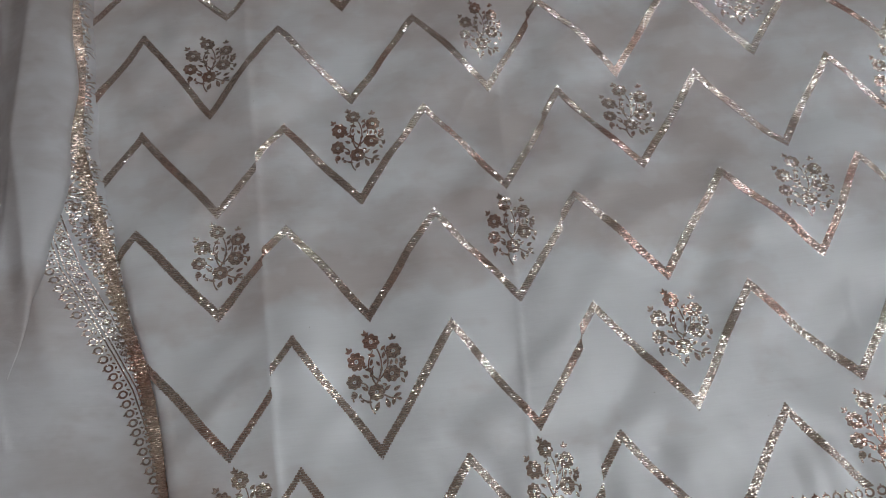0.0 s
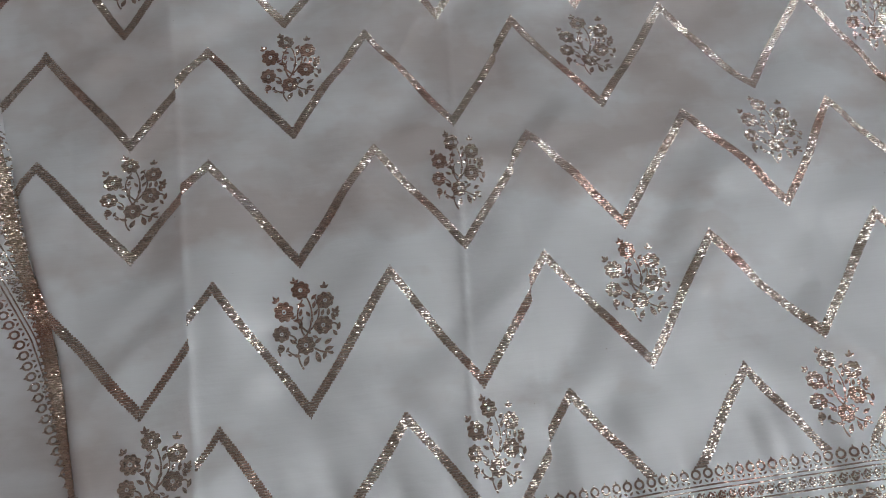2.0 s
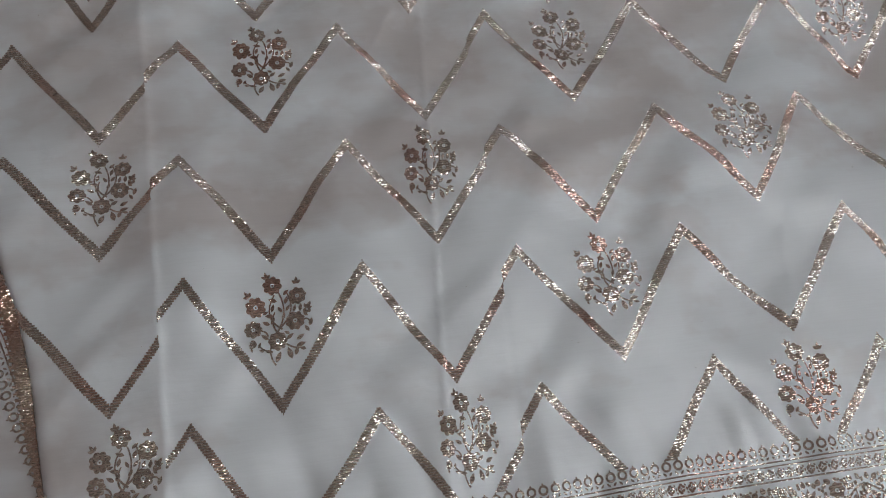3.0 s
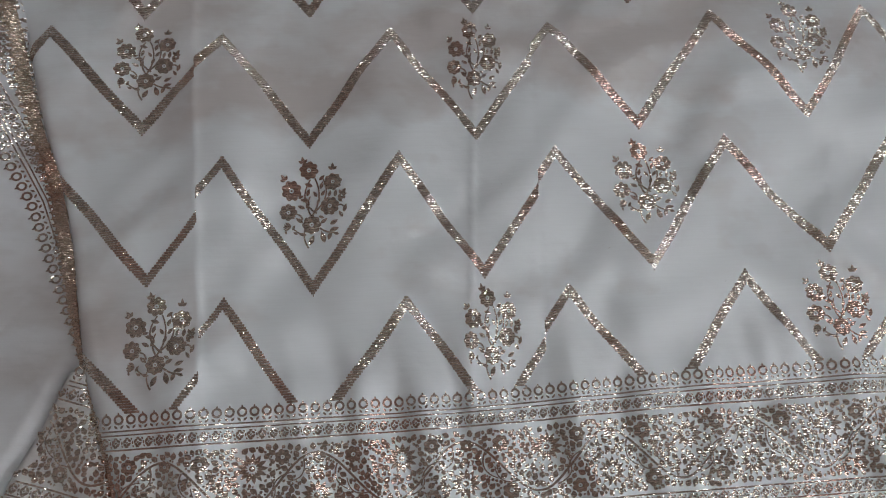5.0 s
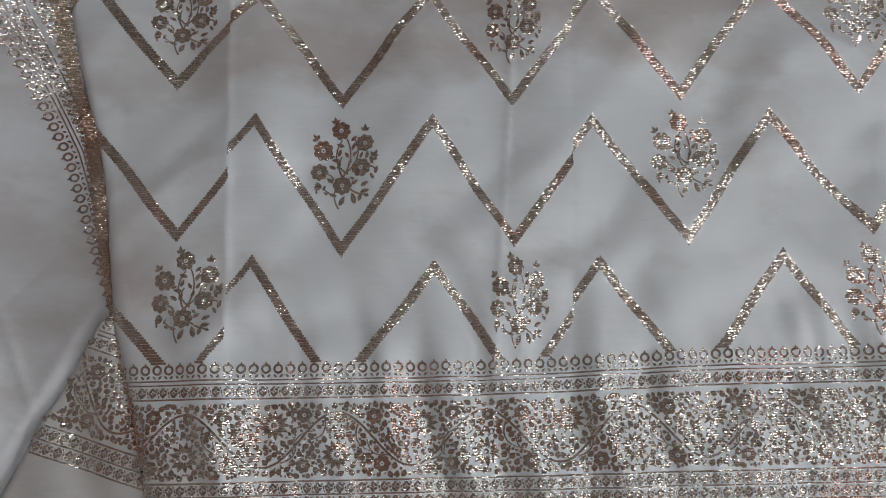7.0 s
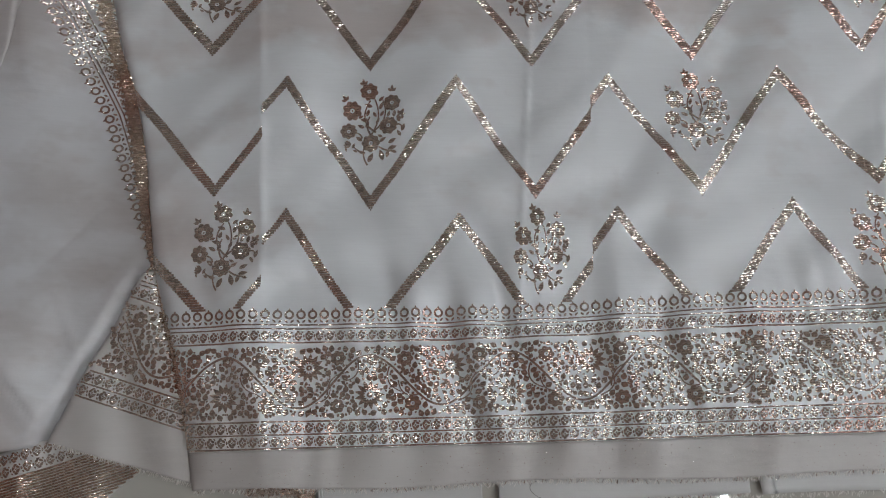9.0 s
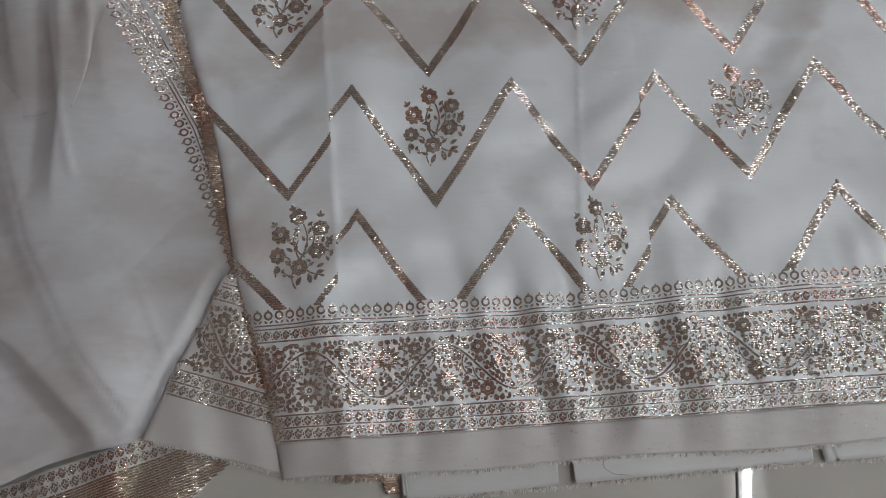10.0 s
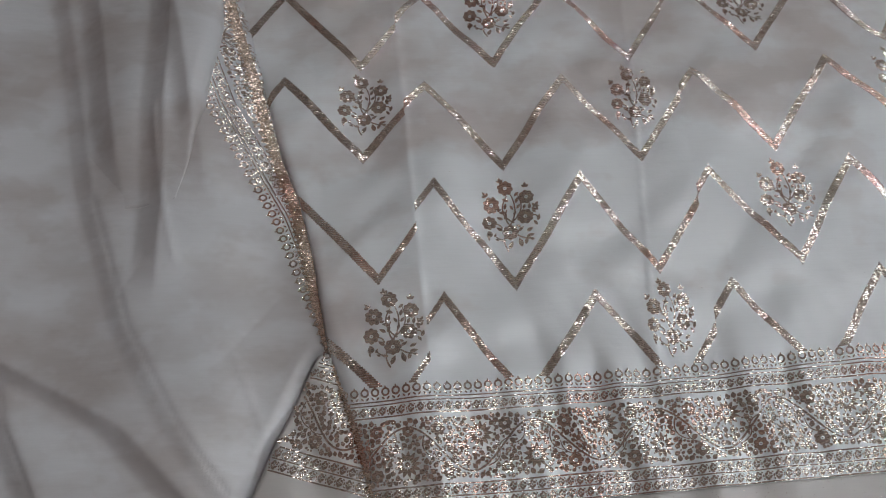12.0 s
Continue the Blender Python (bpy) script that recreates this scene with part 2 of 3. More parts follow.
def panel_z(x, y):
    x, y = np.asarray(x, float), np.asarray(y, float)
    z = 0.002 + swell(SWELL, x, y) * (0.6 + 0.4 * sstep(-0.05, 0.1, y)) + swell(RIPPLE, x, y)
    z = z + swell(PLEAT, x, y, 0.55) * (0.10 + 0.90 * sstep(0.01, -0.075, y))
    # the field leans up to the first pressed crease
    e = x + 0.158 + 0.02 * (y - 0.1)
    low = sstep(0.03, -0.06, y)
    top, lean = 0.0095 + 0.004 * low, 0.115 + 0.065 * low
    z = z + np.where(e < 0, top + lean * np.maximum(e, -0.085), top - 0.0025 * (1 - np.exp(-np.clip(e, 0, 1) / 0.004)) - (top - 0.003) * sstep(0.0, 0.075, e)) + 0.002 * sstep(-0.16, -0.24, x)
    z = z + 0.0015 * crease(x, y, 0.050, 0.085, 0.0015) + 0.0010 * sstep(-0.03, 0.0, x - 0.05 - 0.085 * y) * sstep(0.04, 0.0, x - 0.05 - 0.085 * y)
    z = z - 0.0004 * crease(x, y, 0.106, 0.04, 0.002) + 0.0006 * crease(x, y, 0.342, 0.09, 0.002)
    for pts, h in (([(0.350, 0.055), (0.353, 0.09), (0.364, 0.135)], 0.0016), ([(0.333, 0.02), (0.345, 0.10)], 0.0008), ([(0.376, 0.07), (0.368, 0.12)], -0.0008),
                   ([(-0.10, 0.30), (-0.06, 0.37)], 0.0010), ([(0.02, 0.30), (0.055, 0.36)], 0.0012), ([(0.19, 0.41), (0.20, 0.48)], 0.0008)):
        z = z + line_crease(x, y, pts, 0.0035, h)
    # a broad low swell across the field
    z = z + 0.0085 * np.exp(-((y - 0.145 - 0.02 * np.sin(9 * x)) / 0.075) ** 2) * sstep(-0.16, 0.0, x)
    z = np.maximum(z, -0.0055)
    z = np.maximum(z, -0.0005 * sstep(-0.15, -0.2, x) - 0.0055 * sstep(-0.2, -0.15, x))
    # near the hem it settles on the layers beneath
    flat = sstep(-0.15, -0.20, y)
    z = z * (1 - 0.6 * flat) - 0.0055 * flat
    # rolled edge
    z = z + 0.003 * np.exp(-np.clip(x - fold_x(y) - 0.012, 0, 1) / 0.035) * sstep(0.03, -0.06, y) * sstep(-0.215, -0.185, y)
    d = np.clip((x - fold_x(y)) / (0.011 + 0.007 * sstep(0.02, -0.08, y)), 0, 1)
    z = z - (1 - np.sqrt(np.clip(1 - (1 - d) ** 2, 0, 1))) * (z + 0.0045)
    return z


def ridge(x, y, pts, width, height):
    """A lapped pleat along a line: steep on one side, falling gently away on the other."""
    ys = [p[1] for p in pts]
    xs = [p[0] for p in pts]
    d = x - np.interp(y, ys, xs)
    fade = sstep(ys[0] - 0.06, ys[0] + 0.02, y) * sstep(ys[-1] + 0.25, ys[-1], y)
    prof = np.where(d < 0, np.clip((d + 0.7 * width) / (0.7 * width), 0, 1) ** 1.35, np.exp(-(d / (1.8 * width)) ** 2))
    return 1.25 * height * prof * fade


def drape_z(x, y):
    x, y = np.asarray(x, float), np.asarray(y, float)
    z = -0.0045 + 0.35 * swell(DRAPE, x, y) * sstep(-0.25, -0.34, x)
    z = z + ridge(x, y, [(-0.36, -0.16), (-0.392, 0.0), (-0.384, 0.126), (-0.378, 0.34), (-0.36, 0.8)], 0.036, 0.012) * sstep(0.0, 0.08, y)
    z = z + ridge(x, y, [(-0.345, 0.12), (-0.368, 0.287), (-0.402, 0.44), (-0.43, 0.7)], 0.026, 0.008) * sstep(0.1, 0.2, y)
    z = z + ridge(x, y, [(-0.42, 0.10), (-0.450, 0.30), (-0.47, 0.44), (-0.50, 0.8)], 0.034, 0.010) * sstep(0.1, 0.2, y)
    z = z + ridge(x, y, [(-0.318, -0.164), (-0.364, -0.095), (-0.413, -0.002), (-0.453, 0.129), (-0.50, 0.4)], 0.028, 0.0055) * sstep(-0.29, -0.33, x)
    z = z + ridge(x, y, [(-0.35, -0.162), (-0.411, -0.092), (-0.497, -0.038), (-0.60, 0.02)], 0.038, 0.011) * sstep(-0.31, -0.36, x)
    z = z + ridge(x, y, [(-0.46, -0.19), (-0.500, -0.10), (-0.53, -0.04), (-0.57, 0.3)], 0.032, 0.010)
    # small hard creases
    z = z - line_crease(x, y, [(-0.318, -0.164), (-0.364, -0.095), (-0.413, -0.002), (-0.453, 0.129)], 0.0022, 0.0026)
    z = z - line_crease(x, y, [(-0.47, -0.17), (-0.512, -0.08), (-0.53, 0.0)], 0.0025, 0.0028)
    z = z + line_crease(x, y, [(-0.372, 0.05), (-0.388, 0.13), (-0.392, 0.20)], 0.003, 0.0024)
    z = z - line_crease(x, y, [(-0.43, 0.02), (-0.40, 0.06)], 0.003, 0.0009)
    z = z + 0.0012 * crease(x, y, -0.335, -0.35, 0.003) * sstep(-0.12, -0.09, y) * sstep(-0.01, -0.05, y)
    z = z - 0.0010 * crease(x, y, -0.30, 0.9, 0.003) * sstep(-0.06, -0.04, y) * sstep(0.03, 0.0, y)
    z = z + 0.013 * np.exp(-((x + 0.365) / 0.085) ** 2) * sstep(-0.17, -0.05, y) * sstep(-0.27, -0.34, x) - 0.004 * sstep(-0.40, -0.5, x)
    z = np.maximum(z, -0.0105)
    under = sstep(0.001, 0.014, x - fold_x(y))
    # pressed flat beneath the turned corner
    inside = ((C[0] - A[0]) * (y - A[1]) - (C[1] - A[1]) * (x - A[0])) / math.hypot(C[0] - A[0], C[1] - A[1])
    under = np.maximum(under, sstep(-0.016, -0.002, inside) * sstep(-0.028, -0.05, y))
    return z * (1 - under) - 0.0095 * under


def flap_z(x, y):
    z = 0.0005 + 0.0025 * np.sin(45 * x + 20 * y + 12.4) + 0.0017 * np.sin(135 * x + 30 * y) - 0.004 * sstep(-0.15, -0.20, y)
    under = sstep(-0.002, 0.010, x - fold_x(y))
    return z * (1 - under) - 0.0080 * under


def tail_z(x, y):
    return -0.0085 + 0.0012 * np.sin(40 * x + 50 * y) + 0.0020 * np.sin(120 * x - 25 * y)


def sheet(name, mat, parent, label, u0, u1, nu, v0, v1, nv, place, keep=None, thick=0.0005):
    """A woven sheet of small quads, with a second face beneath it."""
    U, V = np.meshgrid(np.linspace(u0, u1, nu), np.linspace(v0, v1, nv))
    X, Y, Z = place(U, V)
    P = np.stack([X.ravel(), Y.ravel(), Z.ravel()], 1)
    idx = np.arange(nu * nv).reshape(nv, nu)
    f = np.stack([idx[:-1, :-1], idx[:-1, 1:], idx[1:, 1:], idx[1:, :-1]], -1).reshape(-1, 4)
    if keep is not None:
        c = P[f].mean(1)
        f = f[keep(c[:, 0], c[:, 1])]
        used = np.unique(f)
        new_id = -np.ones(len(P), int)
        new_id[used] = np.arange(len(used))
        P, f = P[used], new_id[f]
    q = P[f]
    if np.cross(q[:, 1] - q[:, 0], q[:, 2] - q[:, 0])[:, 2].mean() < 0:
        f = f[:, ::-1]
    ob = mesh_object(name, P, f.tolist(), mat, parent, label)
    weft_uv(ob.data)
    solid = ob.modifiers.new("thickness", "SOLIDIFY")
    solid.thickness, solid.offset = thick, -1
    return ob


# ---- the room ----
def wall(name, x0, x1, y0, y1, z0, z1, mat, kind="structure", holes=()):
    bm = bmesh.new()
    box(bm, x0, x1, y0, y1, z0, z1)
    me = bpy.data.meshes.new(name)
    bm.to_mesh(me)
    bm.free()
    me.materials.append(mat)
    ob = new(name, me)
    ob.rotation_euler.z = ROOM_TURN
    return tagged(ob, kind=kind)


RX0, RX1, RY0, RY1, RZ = -1.9, 2.0, -1.9, 2.6, 2.78
wall("wall_west", RX0 - 0.12, RX0, RY0, RY1, FLOOR_Z, RZ, wall_mat)
wall("wall_north", RX0 - 0.12, RX1 + 0.12, RY1, RY1 + 0.12, FLOOR_Z, RZ, wall_mat)
wall("wall_south", RX0 - 0.12, RX1 + 0.12, RY0 - 0.12, RY0, FLOOR_Z, RZ, wall_mat)
wall("ceiling", RX0 - 0.12, RX1 + 0.12, RY0 - 0.12, RY1 + 0.12, RZ, RZ + 0.12, ceil_mat)
# east wall with a window opening
WY0, WY1, WZ0, WZ1 = -1.3, -0.1, 1.0, 2.1
bm = bmesh.new()
box(bm, RX1, RX1 + 0.12, RY0, WY0, FLOOR_Z, RZ)
box(bm, RX1, RX1 + 0.12, WY1, RY1, FLOOR_Z, RZ)
box(bm, RX1, RX1 + 0.12, WY0, WY1, FLOOR_Z, WZ0)
box(bm, RX1, RX1 + 0.12, WY0, WY1, WZ1, RZ)
me = bpy.data.meshes.new("wall_east")
bm.to_mesh(me)
bm.free()
me.materials.append(wall_mat)
east = tagged(new("wall_east", me), kind="structure")
east.rotation_euler.z = ROOM_TURN


def window():
    top = tagged(new("window_1"), "painted window with two glass panes in the wall", "window", kind="structure")
    top.rotation_euler.z = ROOM_TURN
    for y0, y1 in ((WY0, WY0 + 0.05), (WY1 - 0.05, WY1), ((WY0 + WY1) / 2 - 0.025, (WY0 + WY1) / 2 + 0.025)):
        bm = bmesh.new()
        box(bm, RX1 + 0.03, RX1 + 0.09, y0, y1, WZ0 + 0.05, WZ1 - 0.05, 0.004)
        part("window_stile", bm, frame_mat, top)
    for z0, z1 in ((WZ0, WZ0 + 0.05), (WZ1 - 0.05, WZ1)):
        bm = bmesh.new()
        box(bm, RX1 + 0.03, RX1 + 0.09, WY0, WY1, z0, z1, 0.004)
        part("window_rail", bm, frame_mat, top)
    mid = (WY0 + WY1) / 2
    for y0, y1 in ((WY0 + 0.05, mid - 0.025), (mid + 0.025, WY1 - 0.05)):
        bm = bmesh.new()
        box(bm, RX1 + 0.057, RX1 + 0.062, y0, y1, WZ0 + 0.05, WZ1 - 0.05)
        part("pane", bm, glass_mat, top).visible_shadow = False


window()


def tube_light():
    top = tagged(new("tube_light"), "white enamelled ceiling batten with a lit fluorescent tube", "lamp")
    top.rotation_euler.z = ROOM_TURN
    x, y0, y1 = 1.127, -0.65, 0.55
    bm = bmesh.new()
    box(bm, x - 0.09, x + 0.09, y0 - 0.03, y1 + 0.03, RZ - 0.045, RZ, 0.006)
    part("batten", bm, white_metal, top)
    for y in (y0 - 0.005, y1 + 0.005):
        bm = bmesh.new()
        box(bm, x - 0.015, x + 0.015, y - 0.012, y + 0.012, RZ - 0.095, RZ - 0.043, 0.004)
        part("lamp_holder", bm, white_metal, top)
    bm = bmesh.new()
    m = Matrix.Translation((x, (y0 + y1) / 2, RZ - 0.075)) @ Matrix.Rotation(radians(90), 4, "X")
    bmesh.ops.create_cone(bm, cap_ends=True, segments=24, radius1=0.013, radius2=0.013, depth=y1 - y0 - 0.03, matrix=m)
    part("tube", bm, tube_mat, top, "glowing glass tube")


tube_light()


# ---- ornament shapes, flat lists of outlines in metres ----
def leaf(cx, cy, ang, length, width, n=5):
    ca, sa = math.cos(ang), math.sin(ang)
    pts = []
    for i in range(2 * n):
        t = i / n if i <= n else (2 * n - i) / n
        w = width / 2 * math.sin(math.pi * t ** 0.85) * (1 if i <= n else -1)
        a = (t - 0.5) * length
        pts.append((cx + a * ca - w * sa, cy + a * sa + w * ca))
    return [pts]


def ring(cx, cy, r1, r2, n=12, sx=1.0):
    out = []
    for i in range(n):
        a, b = 2 * math.pi * i / n, 2 * math.pi * (i + 1) / n
        out.append([(cx + r * sx * math.cos(t), cy + r * math.sin(t)) for r, t in ((r1, a), (r2, a), (r2, b), (r1, b))])
    return out


def blossom(cx, cy, r, petals=8, hole=0.22, turn=0.0):
    """A round flower: scalloped rim, an open eye with a small seed in it."""
    out = []
    n = petals * 4
    for i in range(n):
        a, b = 2 * math.pi * i / n, 2 * math.pi * (i + 1) / n

        def rim(t):
            return r * (0.80 + 0.20 * abs(math.cos((t + turn) * petals / 2)))
        out.append([(cx + hole * r * math.cos(a), cy + hole * r * math.sin(a)), (cx + rim(a) * math.cos(a), cy + rim(a) * math.sin(a)),
                    (cx + rim(b) * math.cos(b), cy + rim(b) * math.sin(b)), (cx + hole * r * math.cos(b), cy + hole * r * math.sin(b))])
    out.append([(cx + 0.09 * r * math.cos(t * 1.0472), cy + 0.09 * r * math.sin(t * 1.0472)) for t in range(6)])
    return out


def aster(cx, cy, r, petals=13):
    out = []
    for i in range(petals):
        a = 2 * math.pi * i / petals
        out += leaf(cx + 0.64 * r * math.cos(a), cy + 0.64 * r * math.sin(a), a, 0.74 * r, 0.30 * r, 4)
    return out + ring(cx, cy, 0.06 * r, 0.2 * r, 8)


def stroke(pts, width, taper=0.6):
    out = []
    P = np.array(pts, float)
    T = np.gradient(P, axis=0)
    T /= np.linalg.norm(T, axis=1)[:, None] + 1e-9
    N = np.stack([-T[:, 1], T[:, 0]], 1)
    n = len(P)
    for i in range(n - 1):
        w0 = width / 2 * (1 - (1 - taper) * i / (n - 1))
        w1 = width / 2 * (1 - (1 - taper) * (i + 1) / (n - 1))
        out.append([tuple(P[i] - N[i] * w0), tuple(P[i + 1] - N[i + 1] * w1), tuple(P[i + 1] + N[i + 1] * w1), tuple(P[i] + N[i] * w0)])
    return out


def arc(x0, y0, x1, y1, bulge, n=9):
    out = []
    for i in range(n):
        t = i / (n - 1)
        b = bulge * 4 * t * (1 - t)
        out.append((x0 + (x1 - x0) * t - (y1 - y0) * b, y0 + (y1 - y0) * t + (x1 - x0) * b))
    return out


def sprig(cx, cy, ang, size):
    out = []
    for da, k in ((0, 1.0), (0.9, 0.75), (-0.9, 0.75)):
        a = ang + da
        out += leaf(cx + 0.5 * k * size * math.cos(a), cy + 0.5 * k * size * math.sin(a), a, size * k, size * 0.42)
    return out


def bouquet():
    """The flowering sprig of the field: six round flowers on curved stems, with leaves and buds; base at the origin, 74 mm high."""
    u = 0.000165
    out = []
    P = lambda x, y: ((x - 335) * u, (522 - y) * u)
    for x, y, r in ((345, 145, 44), (457, 212, 42), (258, 238, 46), (238, 340, 41), (438, 332, 44), (348, 412, 44)):
        out += blossom(*P(x, y), r * 1.06 * u, 8, 0.22, x)
    for x, y, a in ((320, 108, 100), (458, 150, 88), (232, 190, 125), (496, 282, 60), (480, 300, 5), (245, 405, 200), (240, 425, 130)):
        out += sprig(*P(x, y), radians(a), 36 * u)
    for x0, y0, x1, y1, b in ((330, 522, 312, 440, 0.1), (352, 370, 372, 185, -0.14), (368, 350, 410, 190, -0.2), (350, 372, 345, 270, 0.15),
                              (320, 460, 262, 425, 0.1), (385, 430, 470, 462, -0.1), (305, 385, 268, 350, -0.2), (375, 360, 350, 190, 0.25), (470, 340, 505, 345, 0.3)):
        out += stroke(arc(*P(x0, y0), *P(x1, y1), b), 9 * u, 0.7)
    for x, y, a, l in ((405, 185, 40, 36), (403, 222, 70, 40), (340, 215, 160, 42), (336, 250, 70, 38), (370, 262, 120, 34), (408, 262, 50, 36), (318, 285, 170, 44),
                       (300, 318, 150, 40), (332, 312, 60, 36), (440, 270, 70, 36), (468, 272, 80, 40), (510, 265, 60, 30), (508, 292, 95, 28), (510, 350, 70, 42), (490, 378, 120, 36),
                       (290, 385, 140, 44), (345, 485, 60, 54), (400, 475, 105, 58), (432, 470, 70, 44), (455, 412, 25, 44), (455, 445, 10, 46), (462, 466, 165, 30), (300, 455, 160, 34),
                       (408, 400, 30, 40), (385, 300, 60, 34), (300, 268, 20, 30), (262, 420, 60, 30), (395, 380, 150, 30), (270, 448, 150, 26), (225, 440, 100, 22)):
        out += leaf(*P(x, y), radians(a), l * 1.0 * u, l * 0.46 * u)
    return out


VINE_L, VINE_H = 0.108, 0.0565


def vine_unit(seed):
    """One repeat of the border's scroll: a waving stem, two large asters, blossoms and close-set leaves."""
    r = random.Random(seed)
    out, taken = [], []

    def add(shape, x, y, rad):
        out.extend(shape)
        taken.append((x, y, rad))
    L, H = VINE_L, VINE_H
    wave = [(L * i / 36, H * (0.5 - 0.36 * math.cos(2 * math.pi * i / 36))) for i in range(37)]
    out.extend(stroke(wave, 0.0017, 1.0))
    taken.extend((x, y, 0.0016) for x, y in wave)
    add(aster(0.5 * L, 0.30 * H, 0.0115), 0.5 * L, 0.30 * H, 0.0115)
    add(aster(0.02 * L + 0.006, 0.70 * H, 0.0115), 0.02 * L + 0.006, 0.70 * H, 0.0115)
    for fx, fy, fr in ((0.28, 0.83, 0.0062), (0.75, 0.80, 0.0066), (0.27, 0.16, 0.0058), (0.80, 0.17, 0.0066), (0.52, 0.80, 0.0050)):
        add(blossom(fx * L, fy * H, fr, 7, 0.25), fx * L, fy * H, fr)
    for x0, y0, x1, y1, b in ((0.2, 0.32, 0.36, 0.62, 0.25), (0.42, 0.8, 0.3, 0.5, 0.3), (0.64, 0.7, 0.72, 0.34, -0.25), (0.86, 0.3, 0.7, 0.5, 0.3), (0.12, 0.2, 0.2, 0.55, -0.3)):
        c = arc(x0 * L, y0 * H, x1 * L, y1 * H, b)
        out.extend(stroke(c, 0.0012))
        taken.extend((x, y, 0.0008) for x, y in c)
    for size in (0.0023, 0.0018, 0.0014, 0.0011, 0.0008):
        for _ in range(700):
            x, y = r.uniform(0.0015, L - 0.0015), r.uniform(0.0015, H - 0.0015)
            if all((x - a) ** 2 + (y - b) ** 2 > (c + size * 0.80) ** 2 for a, b, c in taken):
                add(leaf(x, y, r.uniform(0.5, 2.7), size * 2.6, size * 1.95, 4), x, y, size)
    return out


def loop_unit():
    """One scallop of the border's edge: an open loop on a small foot."""
    return ring(0, -0.0050, 0.0022, 0.0040, 12, 0.92) + leaf(-0.0022, -0.0104, 2.3, 0.0038, 0.0018, 3) + leaf(0.0022, -0.0104, 0.85, 0.0038, 0.0018, 3) + leaf(0, -0.0006, 1.57, 0.0026, 0.0014, 3)


def chain_unit():
    """One step of a narrow guard band, 8 mm high."""
    out = leaf(0.0026, 0.0054, 0.9, 0.0044, 0.0022, 3) + leaf(0.0054, 0.0026, 0.7, 0.0044, 0.0024, 3) + leaf(0.0026, 0.0024, 2.2, 0.0040, 0.0020, 3) + leaf(0.0056, 0.0056, 2.5, 0.0038, 0.0021, 3)
    for x, y, a in ((0.004, 0.004, 0.8), (0.0008, 0.0012, 2.2), (0.0072, 0.0068, 2.2)):
        out += leaf(x, y, a, 0.0021, 0.0013, 3)
    for x, y in ((0.0002, 0.004), (0.004, 0.0007), (0.004, 0.0073)):
        out += leaf(x, y, 0.0 if y != 0.004 else 1.57, 0.0030, 0.0014, 3)
    return out


def woven(name, shapes, place, parent, mat=None, label="", lift=0.0004):
    """Metal-thread figures laid on the cloth: place turns pattern metres into x, y, z."""
    verts, faces = [], []
    flat = np.array([p for s in shapes for p in s], float)
    if not len(flat):
        return None
    X, Y, Z = place(flat[:, 0], flat[:, 1])
    n = 0
    for s in shapes:
        faces.append(tuple(range(n, n + len(s))))
        n += len(s)
    verts = np.stack([X, Y, Z + lift], 1)
    for i, f in enumerate(faces):
        q = verts[list(f)]
        if (np.roll(q[:, 1], -1) * q[:, 0] - np.roll(q[:, 0], -1) * q[:, 1]).sum() < 0:
            faces[i] = f[::-1]
    ob = mesh_object(name, verts, faces, mat or zari, parent, label)
    weft_uv(ob.data)
    return ob


# ---- the saree ----
saree = tagged(new("saree"), "ivory silk saree with gold zigzags and border, spread on floor", "saree")
HEM_Y, BORDER_Y, BORDER_END = -0.207, -0.066, -0.178
PX1, PY1 = 0.85, 0.92

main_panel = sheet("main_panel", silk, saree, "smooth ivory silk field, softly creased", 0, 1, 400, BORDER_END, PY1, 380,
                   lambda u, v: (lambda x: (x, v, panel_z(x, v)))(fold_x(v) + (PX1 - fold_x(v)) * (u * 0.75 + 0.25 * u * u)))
selvage = sheet("selvage", selvage_silk, saree, "plain beige selvage band with a frayed edge", 0, 1, 300, HEM_Y, BORDER_END - 0.0003, 14,
                lambda u, v: (lambda x: (x, v + 0.0015 * np.sin(26 * x) * sstep(BORDER_END, HEM_Y, v), panel_z(x, v)))(fold_x(v) + (PX1 - fold_x(v)) * u))

# pattern lattice: columns of peaks, rows going up
PITCH_X, PITCH_Y, FALL = 0.1365, 0.1145, 0.0945


def column_x(k, row):
    """x of the pattern at column k; the pressed tuck takes a little cloth up past the fourth peak."""
    return np.interp(k, [-9, 1, 1.47, 2, 3, 3.6, 4, 5, 6, 12], [-9 * 0.1365 - 0.41, -0.272, -0.193, -0.140, 0.0005, 0.083, 0.130, 0.271, 0.411, 1.23]) + 0.002 * (row - 1) - 0.0065 * (row - 1) * np.clip(1 - np.abs(k - 1.47) / 0.5, 0, 1) * (row < 5)


def valley_y(k, row):
    """The first valleys are pulled up a little where the cloth is bunched."""
    return row * PITCH_Y - FALL + (0.0095 * math.exp(-(row - 2.1) ** 2) if k == 1 else 0.0)


